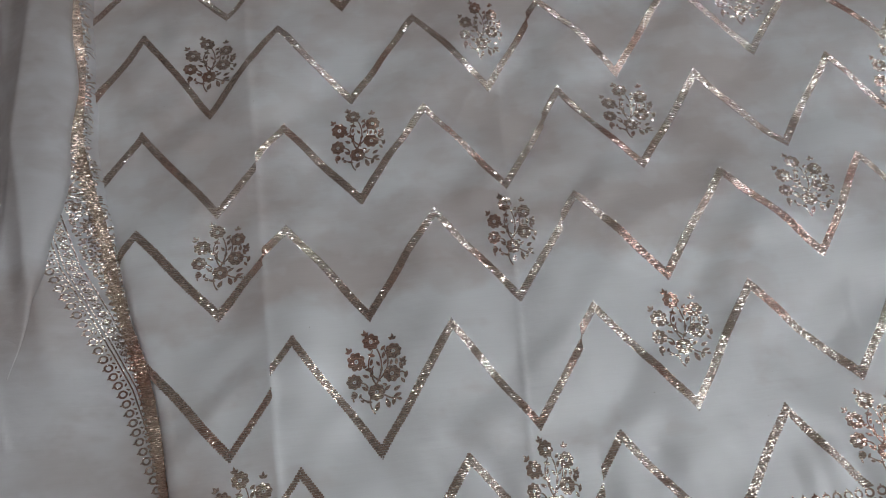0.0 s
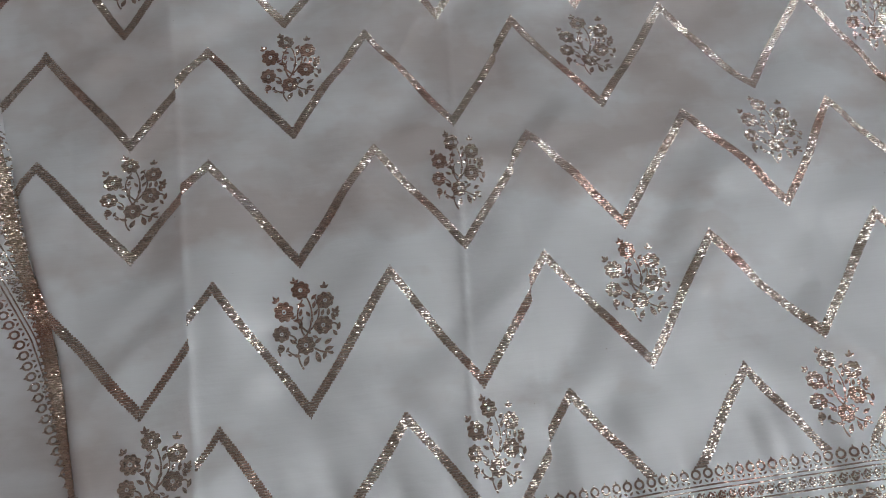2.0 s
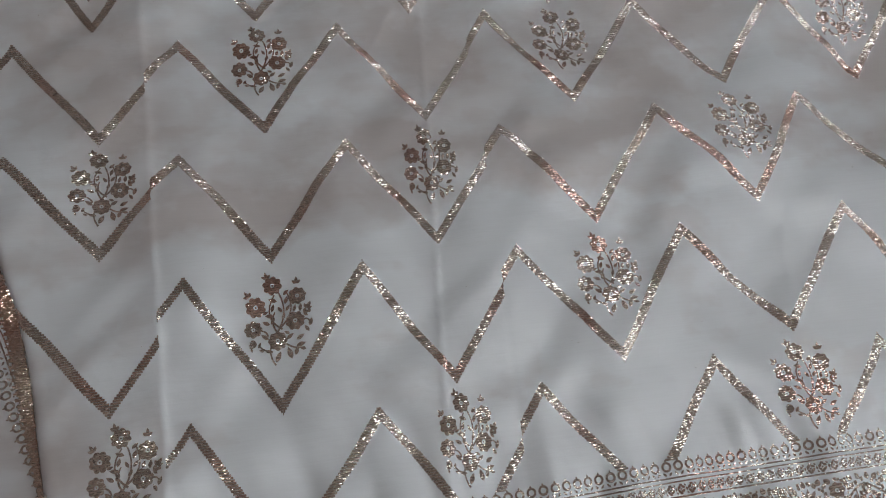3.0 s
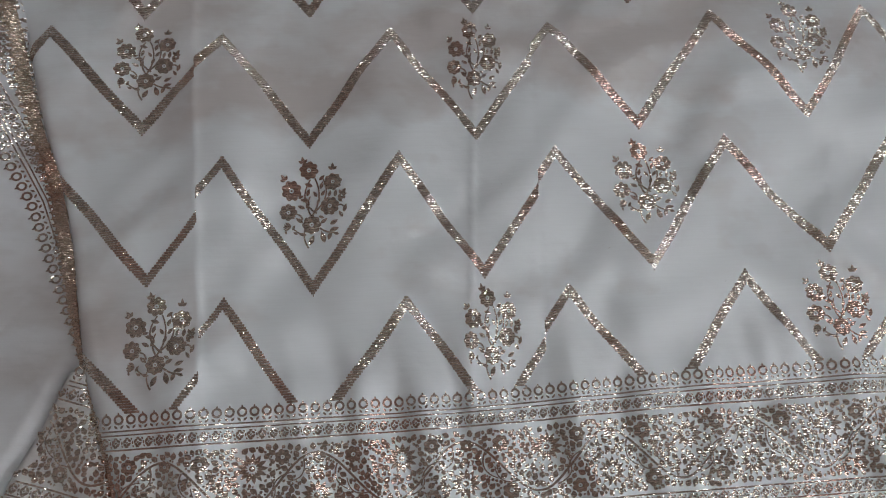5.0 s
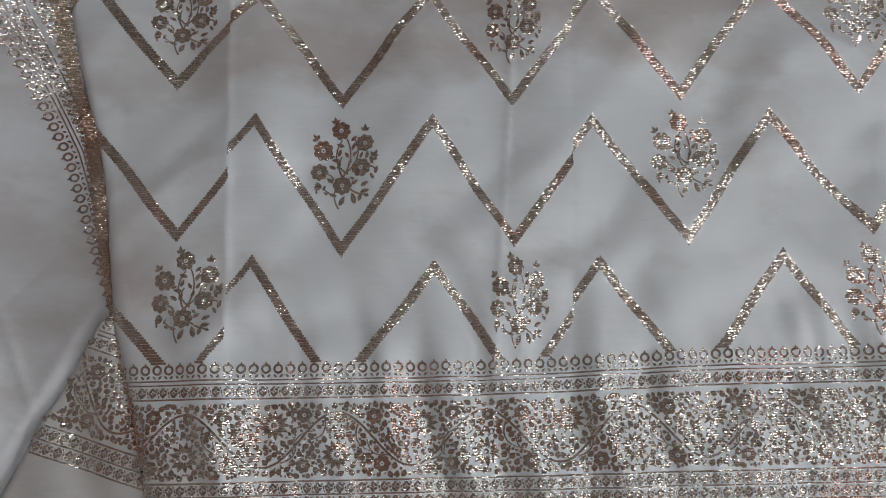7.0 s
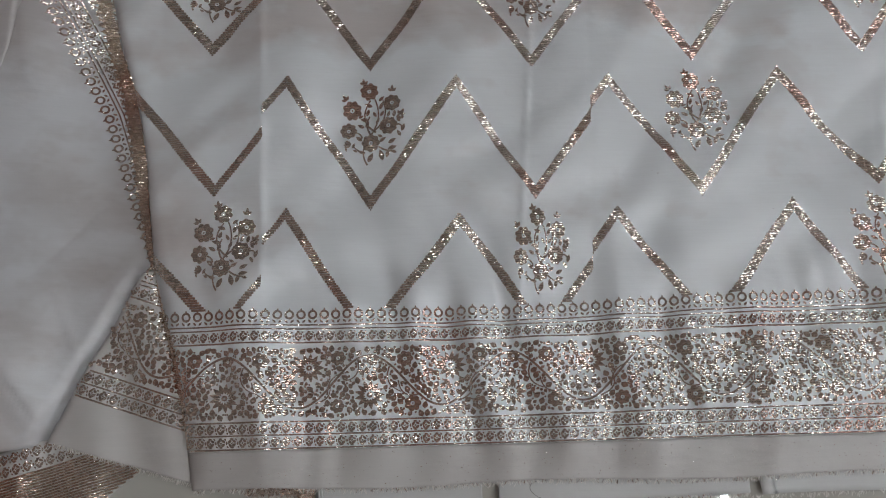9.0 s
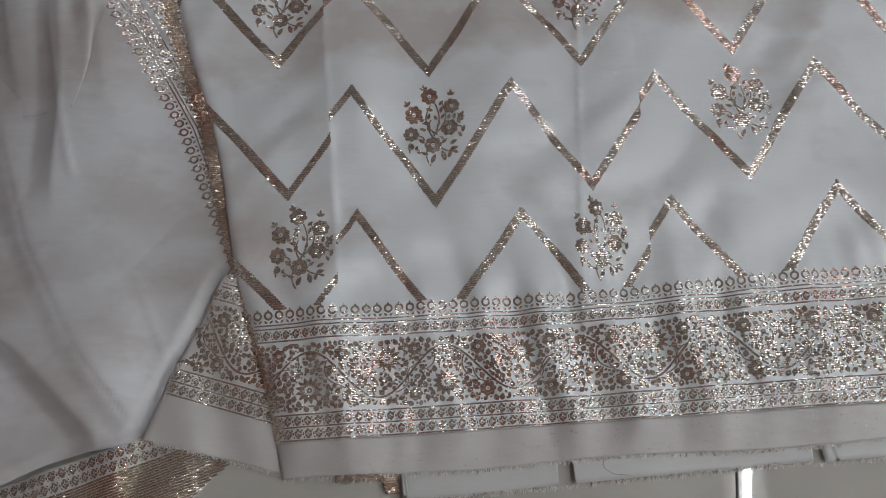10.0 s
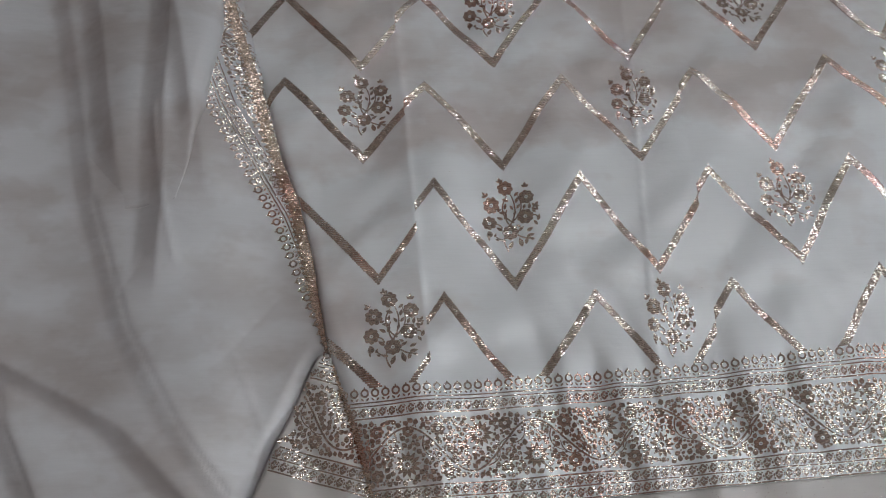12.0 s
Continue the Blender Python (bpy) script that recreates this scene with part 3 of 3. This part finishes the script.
# how the lie of the cloth pulls the weave about, in mm: rows going up, half columns from the first peak
PULL_X = np.array([[0.6, 2.2, 3.7, 2.2, 1.3, -0.7, -1.8, -1.8, -1.4, -0.9, 0.3],
                   [0.5, -2, 2, 2.3, 0.1, -3.9, -4, -1.6, -5, 2.9, 0.8],
                   [-4.1, -5.2, 0.2, 1.6, -2.3, -3.7, -0.8, 0.5, -1.3, 1.8, -4.4],
                   [-3.7, 2.3, 1.6, 3.6, -0, 0.3, 4.4, 1.1, 3.4, 6.2, -1.3]])
PULL_Y = np.array([[2.6, 3, 3.8, 0, -1.9, -1.1, 0.1, 0.6, 2.6, 2.3, 2.2],
                   [3.5, 1.8, 1.7, -7, -2, -2.2, -1.6, -3.2, -0.2, 3.8, 2.9],
                   [7.9, 7.3, -3.8, -2.1, -2.7, -3.7, -5.6, 1.4, 0.7, 2.4, 2.8],
                   [3.6, -4.6, -6.3, -0.3, 0.5, -6.3, 1.2, -1.8, 2.3, 8.5, 2.4]])


def pull(table, k, row):
    """The pull at a column and row, dying away above the fourth row."""
    r = min(max(row, 0), 3)
    fade = 1.0 if row <= 3 else max(0.0, 1 - (row - 3) / 2)
    return 0.001 * fade * float(np.interp(k, np.arange(1, 6.1, 0.5), table[int(r)] * (1 - r % 1) + table[min(int(r) + 1, 3)] * (r % 1)))


def zig_points(row):
    """Corner points of one zigzag row: peaks at whole columns, valleys a little before the half."""
    pts = []
    for k in range(0, 10):
        pts.append((float(column_x(k, row)) + pull(PULL_X, k, row), row * PITCH_Y + pull(PULL_Y, k, row)))
        pts.append((float(column_x(k + 0.47, row)) + pull(PULL_X, k + 0.5, row), valley_y(k, row) + pull(PULL_Y, k + 0.5, row)))
    return pts


# pressed tucks across the rising legs: x at y = 0, lean, column
TUCKS = {3: (-0.156, -0.02, 1.47), 7: (0.106, 0.04, 3.47)}


def border_sag(x):
    """The edge of the border hangs a little lower where the cloth is bunched."""
    return -0.0060 * sstep(0.24, 0.02, np.asarray(x, float))


def zigzag(row):
    pts = zig_points(row)
    tall, pitch = 0.0060, 0.0019
    n_leg = 0
    shapes = []
    for (x0, y0), (x1, y1) in zip(pts, pts[1:]):
        run = (x1 - x0) / (y1 - y0)
        reach = abs(run) * tall
        lo, hi = min(x0, x1), max(x0, x1)
        j0, j1 = math.floor((min(y0, y1) - tall) / pitch), math.ceil((max(y0, y1) + tall) / pitch)
        tuck = TUCKS.get(n_leg)
        n_leg += 1
        for j in range(j0, j1 + 1):
            y = j * pitch
            t = (y - y0) / (y1 - y0)
            sway = 0.0013 * math.sin(5.0 * t + row * 1.7 + x0 * 30) * math.sin(math.pi * min(max(t, 0), 1))
            if y < BORDER_Y - 0.001 + float(border_sag(0.5 * (x0 + x1))) or y > PY1 - 0.01 or hi > PX1 - 0.01:
                continue
            if tuck is None:
                spans = [(x0 + run * (y - y0) + sway, lo, hi)]
            else:
                # a pressed tuck hides a little of the stripe: the two ends do not meet
                cx, lean, k0 = tuck
                c = cx + lean * y
                spans = [(x0 + 0.53 * t * PITCH_X, lo, c), (x1 - 0.53 * (1 - t) * PITCH_X, c, hi)]
            for mid, low, high in spans:
                a, b = max(mid - reach, low, float(fold_x(y)) + 0.001), min(mid + reach, high)
                if b - a < 0.0004:
                    continue
                a, b = a - 0.0002 * math.sin(j * 2.1 + row), b + 0.0002 * math.cos(j * 1.7)
                for i in range(3):
                    p, q = a + (b - a) * i / 3, a + (b - a) * (i + 1) / 3
                    shapes.append([(p, y - pitch * 0.455), (q, y - pitch * 0.455), (q, y + pitch * 0.455), (p, y + pitch * 0.455)])
    return woven("zigzag_stripe", shapes, lambda x, y: (x, y, panel_z(x, y) + 0.0012 * sstep(0.016, 0.004, x - fold_x(y))), main_panel)


for row in range(0, 9):
    zigzag(row)

SPRIG = bouquet()
for row in range(0, 9):
    for k in range(1, 7):
        if (k + row) % 2 == 0:
            continue
        bx, by = float(column_x(k + 0.47, row)) - 0.001 + pull(PULL_X, k + 0.5, row + 0.3), valley_y(k, row) + (0.027 if k == 1 and row else 0.034 if k == 1 else 0.031) + pull(PULL_Y, k + 0.5, row + 0.3)
        # the pressed crease takes some of the width, the bunching by the fold some of the height
        wide, high = 0.84 if k == 3 else 1.0, 0.89 if k == 1 and row else 1.0
        if bx - 0.03 < fold_x(by + 0.03) - 0.012 or by + 0.08 > PY1 or bx + 0.03 > PX1:
            continue
        woven("flower_sprig", [[(q[0] * wide + bx, q[1] * high + by) for q in s] for s in SPRIG if s[0][0] + bx > fold_x(s[0][1] + by) + 0.002],
              lambda x, y: (x, y, panel_z(x, y)), main_panel)


def border(s0, s1, place, keep, parent, loops=True, seed=0):
    """Fills a border with its guard lines, loops, guard bands and scrolls."""
    for d, w in ((0.0140, 0.0012), (0.0172, 0.0011), (0.0282, 0.0013), (0.0905, 0.0013), (0.1005, 0.0012), (0.1110, 0.0013)):
        n = int((s1 - s0) / 0.0035)
        shapes = []
        for i in range(n + 1):
            a, b = s0 + (s1 - s0) * i / n, s0 + (s1 - s0) * (i + 1) / n
            if keep(a, -d):
                shapes.append([(a, -d - w / 2), (b, -d - w / 2), (b, -d + w / 2), (a, -d + w / 2)])
        woven("guard_line", shapes, place, parent)
    if loops:
        unit = loop_unit()
        for i in range(int((s1 - s0) / 0.0088)):
            s = s0 + 0.0044 + i * 0.0088
            if keep(s, -0.006):
                woven("loop_motif", [[(x + s, y - 0.0005) for x, y in q] for q in unit], place, parent)
    unit = chain_unit()
    for d in (0.0268, 0.0996, 0.1098):
        for j in range(int((s1 - s0) / 0.064) + 1):
            shapes = []
            for i in range(8):
                s = s0 + (j * 8 + i) * 0.0080
                shapes += [[(x + s, y - d) for x, y in q] for q in unit if s < s1 - 0.008 and keep(q[0][0] + s, q[0][1] - d)]
            woven("guard_band", shapes, place, parent)
    for j in range(int((s1 - s0) / VINE_L) + 1):
        unit = vine_unit(seed + j % 3)
        s = s0 + j * VINE_L
        woven("scroll_motif", [[(x + s, y - 0.0882) for x, y in q] for q in unit if q[0][0] + s < s1 - 0.004 and keep(q[0][0] + s, q[0][1] - 0.0882)], place, parent)


def on_panel(s, d):
    x, d = np.asarray(s, float), np.asarray(d, float)
    y = BORDER_Y + d + border_sag(x) * np.clip(1 + d / 0.112, 0, 1)
    return x, y, panel_z(x, y) + 0.0016 * sstep(0.020, 0.004, x - fold_x(y))


border(-0.235, PX1 - 0.02, on_panel, lambda s, d: s > fold_x(BORDER_Y + d) + 0.0015, main_panel, True, 3)


# ---- the reverse drape beside it, and its border that runs in under the folded edge ----
HEM_L_X, HEM_L_Y = [-1.0, -0.60, -0.42, -0.358, -0.30, -0.2], [-0.318, -0.245, -0.193, -0.173, -0.164, -0.155]
SCALLOP = [(-0.222, -0.10), (-0.2490, -0.03), (-0.2710, 0.03), (-0.2910, 0.09), (-0.3260, 0.16), (-0.3470, 0.20), (-0.370, 0.27), (-0.378, 0.34), (-0.38, 0.6)]


def drape_place(u, v):
    hem = np.interp(u, HEM_L_X, HEM_L_Y) + 0.002 * np.sin(60 * u)
    y = hem + (PY1 - hem) * v
    return u, y, drape_z(u, y) - 0.004 * sstep(0.01, 0.0, y - hem)


drape = sheet("reverse_drape", silk_back_shaded, saree, "plain ivory silk lying in long soft folds", -0.95, -0.17, 300, 0, 1, 440, drape_place, lambda x, y: x < fold_x(y) + 0.04)

sy = np.array([p[1] for p in SCALLOP])
sx = np.array([p[0] for p in SCALLOP])
arc_len = np.concatenate([[0], np.cumsum(np.hypot(np.diff(sx), np.diff(sy)))])


def on_drape(s, d):
    """Runs along the scalloped line from below upwards; the band lies on its inner side."""
    s, d = np.asarray(s, float), np.asarray(d, float)
    x, y = np.interp(s, arc_len, sx), np.interp(s, arc_len, sy)
    e = 0.012
    tx, ty = np.interp(s + e, arc_len, sx) - np.interp(s - e, arc_len, sx), np.interp(s + e, arc_len, sy) - np.interp(s - e, arc_len, sy)
    n = np.hypot(tx, ty) + 1e-9
    x, y = x - d * ty / n, y + d * tx / n
    return x, y, drape_z(x, y) + 0.0006


def drape_keep(s, d):
    x, y, _ = on_drape(s, d)
    return x < fold_x(y) + 0.006 and y < 0.7 and y > -0.04


border(0.03, arc_len[-1], on_drape, drape_keep, drape, True, 11)


def lapped_place(u, v):
    """A pleat that laps over the drape; its free edge is rolled under."""
    edge = np.interp(v, [0.10, 0.17, 0.20, 0.30, 0.40, 0.55, 0.92], [-0.375, -0.356, -0.344, -0.332, -0.330, -0.342, -0.36]) + 0.0015 * np.sin(50 * v)
    x = edge - 0.14 * (1 - u)
    rise = 0.015 * sstep(0.0, 0.75, u) * sstep(0.12, 0.22, v)
    roll = np.clip((u - 0.90) / 0.10, 0, 1)
    z = drape_z(x, v) - 0.0015 + rise - (1 - np.sqrt(np.clip(1 - roll ** 2, 0, 1))) * (rise - 0.002)
    return x, v, z + 0.002 * np.sin(60 * x + 9 * v) * sstep(0.1, 0.5, u) * sstep(1, 0.8, u)


sheet("lapped_pleat", silk_back_shaded, saree, "ivory silk pleat lapped over the border", 0, 1, 60, 0.11, PY1, 240, lapped_place)

def beside_fold(s, d):
    """Along the drape close under the folded edge: s is y, d the way out from the fold."""
    y, d = np.asarray(s, float), np.asarray(d, float)
    x = fold_x(y) - d
    return x, y, drape_z(x, y) + 0.0011


def round_fold(s, d):
    """Over the rolled edge of the panel: s is y, d the way in from the fold."""
    y, d = np.asarray(s, float), np.asarray(d, float)
    x = fold_x(y) + d
    return x, y, panel_z(x, y) + 0.0009


def dense_weave(name, y0, y1, width, place, parent, label):
    """A close-woven strip of metal thread, weft by weft."""
    shapes, pitch = [], 0.0014
    for i in range(int((y1 - y0) / pitch)):
        y = y0 + i * pitch
        w = width * (0.86 + 0.14 * math.sin(1.7 * i)) * min(1.0, 0.25 + 9 * (y - y0), 0.25 + 9 * (y1 - y))
        for k in range(4):
            shapes.append([(y, w * k / 4), (y, w * (k + 1) / 4), (y + pitch * 0.94, w * (k + 1) / 4), (y + pitch * 0.94, w * k / 4)])
    woven(name, shapes, place, parent, zari_rib, label)


# border weave along the fold, drawn solid and copper to stand for its shade
dense_weave("fold_shade_band", -0.035, 0.62, 0.013, beside_fold, drape, "close-woven border strip by the fold, copper for its shade")
dense_weave("edge_shade_band", -0.176, -0.048, 0.010, round_fold, main_panel, "border weave rolled over the folded edge, copper for its shade")

# ---- turned corner of border showing beneath the fold ----
dirx, diry = 0.9445, -0.3285


def flap_inside(x, y, m=0.0):
    """Right of the turned edge and above the hem."""
    e = (C[0] - A[0]) * (y - A[1]) - (C[1] - A[1]) * (x - A[0])
    h = (D[0] - C[0]) * (y - C[1]) - (D[1] - C[1]) * (x - C[0])
    return (e > 0.0005 * 0.14) & (h > m * 0.12)


def flap_place(u, v):
    """u runs from the turned edge inwards, v from the apex down to the hem."""
    ex, ey = A[0] + (C[0] - A[0]) * v, A[1] + (C[1] - A[1]) * v
    rx, ry = -0.19 + 0.0 * v, -0.03 + (D[1] + 0.03) * v
    x, y = ex + (rx - ex) * u - 0.002 * np.sin(3.1 * v) * (1 - u), ey + (ry - ey) * u
    roll = np.clip(u / 0.06, 0, 1)
    return x, y, flap_z(x, y) - (1 - np.sqrt(1 - (1 - roll) ** 2)) * 0.004


def on_flap(s, d):
    s, d = np.asarray(s, float), np.asarray(d, float)
    ox, oy = -0.293 - 0.112 * diry, -0.135 + 0.112 * dirx
    x, y = ox + s * dirx - d * diry, oy + s * diry + d * dirx
    return x, y, flap_z(x, y)


def flap_keep(s, d):
    x, y, _ = on_flap(s, d)
    return bool(flap_inside(x, y, 0.008)) and x < fold_x(y) + 0.01


flap = sheet("turned_corner", selvage_silk, saree, "turned-under corner of gold border with a beige selvage", 0, 1, 50, 0, 1, 80, flap_place)
border(-0.06, 0.20, on_flap, flap_keep, flap, True, 21)

# ---- the gold tail end that shows below the drape ----
TA = radians(16)


def on_tail(s, d):
    s, d = np.asarray(s, float), np.asarray(d, float)
    x, y = -0.33 + s * math.cos(TA) - d * math.sin(TA), -0.168 + s * math.sin(TA) + d * math.cos(TA)
    return x, y, tail_z(x, y) + 0.0003


def tail_end(d):
    """The slanting right end of the piece."""
    return np.minimum(0.081 + 2.42 * (d + 0.041), 0.10) + 0.002 * np.sin(400 * d)


def tail_place(u, v):
    d = -0.085 + 0.085 * v
    s = -0.42 + (tail_end(d) + 0.42) * u
    x, y, z = on_tail(s, d)
    return x, y, z - 0.0003


tail = sheet("gold_tail_end", selvage_silk, saree, "ribbed gold end piece lying on the floor", 0, 1, 160, 0, 1, 40, tail_place)
for d in np.arange(0.021, 0.084, 0.0021):
    shapes = []
    stop = float(tail_end(-d)) - 0.002
    n = int((stop + 0.41) / 0.0045)
    for i in range(n):
        a = stop - (i + 1) * 0.0045
        shapes.append([(a, -d - 0.0008), (a + 0.0044, -d - 0.0008), (a + 0.0044, -d + 0.0008), (a, -d + 0.0008)])
    woven("gold_rib", shapes, on_tail, tail, zari_rib)
for d in (0.0100, 0.0190):
    for j in range(8):
        shapes = []
        for i in range(8):
            q0 = -0.41 + (j * 8 + i) * 0.008
            shapes += [[(px + q0, py - d) for px, py in q] for q in chain_unit() if q0 < 0.09]
        woven("guard_band", shapes, on_tail, tail)


# ---- lower layers of the folded cloth, peeping out along the hem ----
def under_layer(x0, x1, y_left, y_right, z, label):
    return sheet("under_layer", lower_silk, saree, label, 0, 1, 120, 0, 1, 16,
                 lambda u, v: (lambda x, yb: (x + 0.008 * (1 - v) * (u < 0.02), yb + (-0.16 - yb) * v, z + 0.0008 * np.sin(38 * x) + 0 * v))(
                     x0 + (x1 - x0) * u, y_left + (y_right - y_left) * u + 0.001 * np.sin(31 * (x0 + (x1 - x0) * u))))


under_layer(-0.118, 0.010, -0.2285, -0.2245, -0.0095, "grey silk edge of the folded layer beneath")
under_layer(0.017, 0.2125, -0.2250, -0.2195, -0.0095, "grey silk edge of the folded layer beneath")
under_layer(0.214, PX1, -0.2215, -0.214, -0.0105, "grey silk edge of the lowest folded layer")
sheet("gold_corner", zari_rib, saree, "small corner of brownish gold weave", -0.135, -0.110, 8, -0.222, -0.19, 10, lambda u, v: (u + 0.25 * (-0.19 - v), v, -0.0112 + 0 * u))


def fringe(name, x0, x1, edge, z, count, parent, seed, length=0.0035, mat=None):
    """Broken weft threads along a cut edge."""
    r = random.Random(seed)
    verts, faces = [], []
    for _ in range(count):
        x = x0 + (x1 - x0) * r.random()
        y = edge(x) + r.uniform(-0.0005, 0.001)
        ll, lean, w = length * r.uniform(0.3, 1.1), r.uniform(-0.8, 0.8), r.uniform(0.00012, 0.00028)
        n = len(verts)
        zz = z(x, y) + 0.0003
        bend = r.uniform(-0.0008, 0.0008)
        for t in (0, 0.5, 1):
            px, py = x + lean * ll * t + bend * t * t, y - ll * t
            verts += [(px - w, py, zz - 0.0006 * t), (px + w, py, zz - 0.0006 * t + 0.0001)]
        faces += [(n, n + 1, n + 3, n + 2), (n + 2, n + 3, n + 5, n + 4)]
    ob = mesh_object(name, verts, faces, mat or fray_mat, parent)
    weft_uv(ob.data)
    return tagged(ob, "frayed pale threads along the cut edge", kind="stuff")


def hem_edge(x):
    return HEM_Y + 0.0015 * math.sin(26 * x)


fringe("fringe", -0.205, PX1, hem_edge, lambda x, y: float(panel_z(x, HEM_Y)), 1500, saree, 1)
fringe("fringe", -0.11, 0.2125, lambda x: -0.2285 + (x + 0.112) / 0.3245 * 0.009, lambda x, y: -0.0095, 520, saree, 2)
fringe("fringe", 0.214, PX1, lambda x: -0.2215 + (x - 0.214) / 0.636 * 0.0075, lambda x, y: -0.0105, 800, saree, 3)
fringe("fringe", -0.310, -0.205, lambda x: C[1] + (x - C[0]) / (D[0] - C[0]) * (D[1] - C[1]), lambda x, y: float(flap_z(x, y)), 240, saree, 4, 0.003)


def flecks(name, count, x0, x1, y0, y1, place_z, parent, seed):
    """Stray ends of metal thread caught in the weave."""
    r = random.Random(seed)
    verts, faces = [], []
    for _ in range(count):
        x, y, a, ll = r.uniform(x0, x1), r.uniform(y0, y1), r.uniform(0, 3.1), r.uniform(0.0003, 0.0008)
        if x < fold_x(y) + 0.004:
            continue
        z = float(place_z(x, y)) + 0.0004
        n = len(verts)
        ca, sa = math.cos(a) * ll, math.sin(a) * ll
        verts += [(x - ca, y - sa, z), (x + sa * 0.3, y - ca * 0.3, z + 0.0002), (x + ca, y + sa, z), (x - sa * 0.3, y + ca * 0.3, z + 0.0001)]
        faces.append((n, n + 1, n + 2, n + 3))
    ob = mesh_object(name, verts, faces, zari, parent)
    weft_uv(ob.data)
    return tagged(ob, "tiny stray glints of metal thread", kind="stuff")


flecks("thread_flecks", 420, -0.2, 0.5, HEM_Y + 0.002, BORDER_END - 0.002, panel_z, selvage, 5)
flecks("thread_flecks", 60, -0.25, 0.6, -0.06, 0.6, panel_z, main_panel, 6)


fringe("metal_fringe", -0.205, PX1, hem_edge, lambda x, y: float(panel_z(x, HEM_Y)), 420, saree, 8, 0.0028, zari)
fringe("metal_fringe", -0.11, 0.2125, lambda x: -0.2280 + (x + 0.112) / 0.3245 * 0.009, lambda x, y: -0.0092, 160, saree, 9, 0.0028, zari)


fringe("metal_fringe", -0.165, -0.128, hem_edge, lambda x, y: float(panel_z(x, HEM_Y)), 240, saree, 10, 0.0062, zari)


def loose_thread(pts, radius, mat, label):
    cu = bpy.data.curves.new("loose_thread", "CURVE")
    cu.dimensions, cu.bevel_depth, cu.bevel_resolution = "3D", radius, 1
    sp = cu.splines.new("BEZIER")
    sp.bezier_points.add(len(pts) - 1)
    for b, p in zip(sp.bezier_points, pts):
        b.co = p
        b.handle_left_type = b.handle_right_type = "AUTO"
    cu.materials.append(mat)
    ob = new("loose_thread", cu)
    ob.parent = saree
    return tagged(ob, label)


loose_thread([(0.052, -0.2055, -0.005), (0.046, -0.210, -0.0075), (0.050, -0.2165, -0.0085), (0.066, -0.2205, -0.0085)], 0.00016, dark_thread, "thin dark loose thread at the hem")

# ---- the tiled floor ----
bm = bmesh.new()
box(bm, RX0 - 0.12, RX1 + 0.12, RY0 - 0.12, RY1 + 0.12, FLOOR_Z - 0.06, FLOOR_Z - 0.0025)
me = bpy.data.meshes.new("floor")
bm.to_mesh(me)
bm.free()
me.materials.append(grout_mat)
floor = tagged(new("floor", me), "polished grey-beige floor tiles with thin dark joints", "floor", kind="structure")
floor.rotation_euler.z = ROOM_TURN
T = 0.6
bm = bmesh.new()
box(bm, -T / 2 + 0.0007, T / 2 - 0.0007, -T / 2 + 0.0007, T / 2 - 0.0007, -0.008, 0, 0.0006)
tile_me = bpy.data.meshes.new("tile")
bm.to_mesh(tile_me)
bm.free()
tile_me.materials.append(tile_mat)
for i in range(-4, 5):
    for j in range(-4, 5):
        cx, cy = 0.1815 + T / 2 + i * T, -0.08 + j * T
        if not (RX0 - T / 2 < cx < RX1 + T / 2 and RY0 - T / 2 < cy < RY1 + T / 2):
            continue
        ob = new("tile", tile_me)
        ob.parent = floor
        ob.location = (cx, cy, FLOOR_Z)
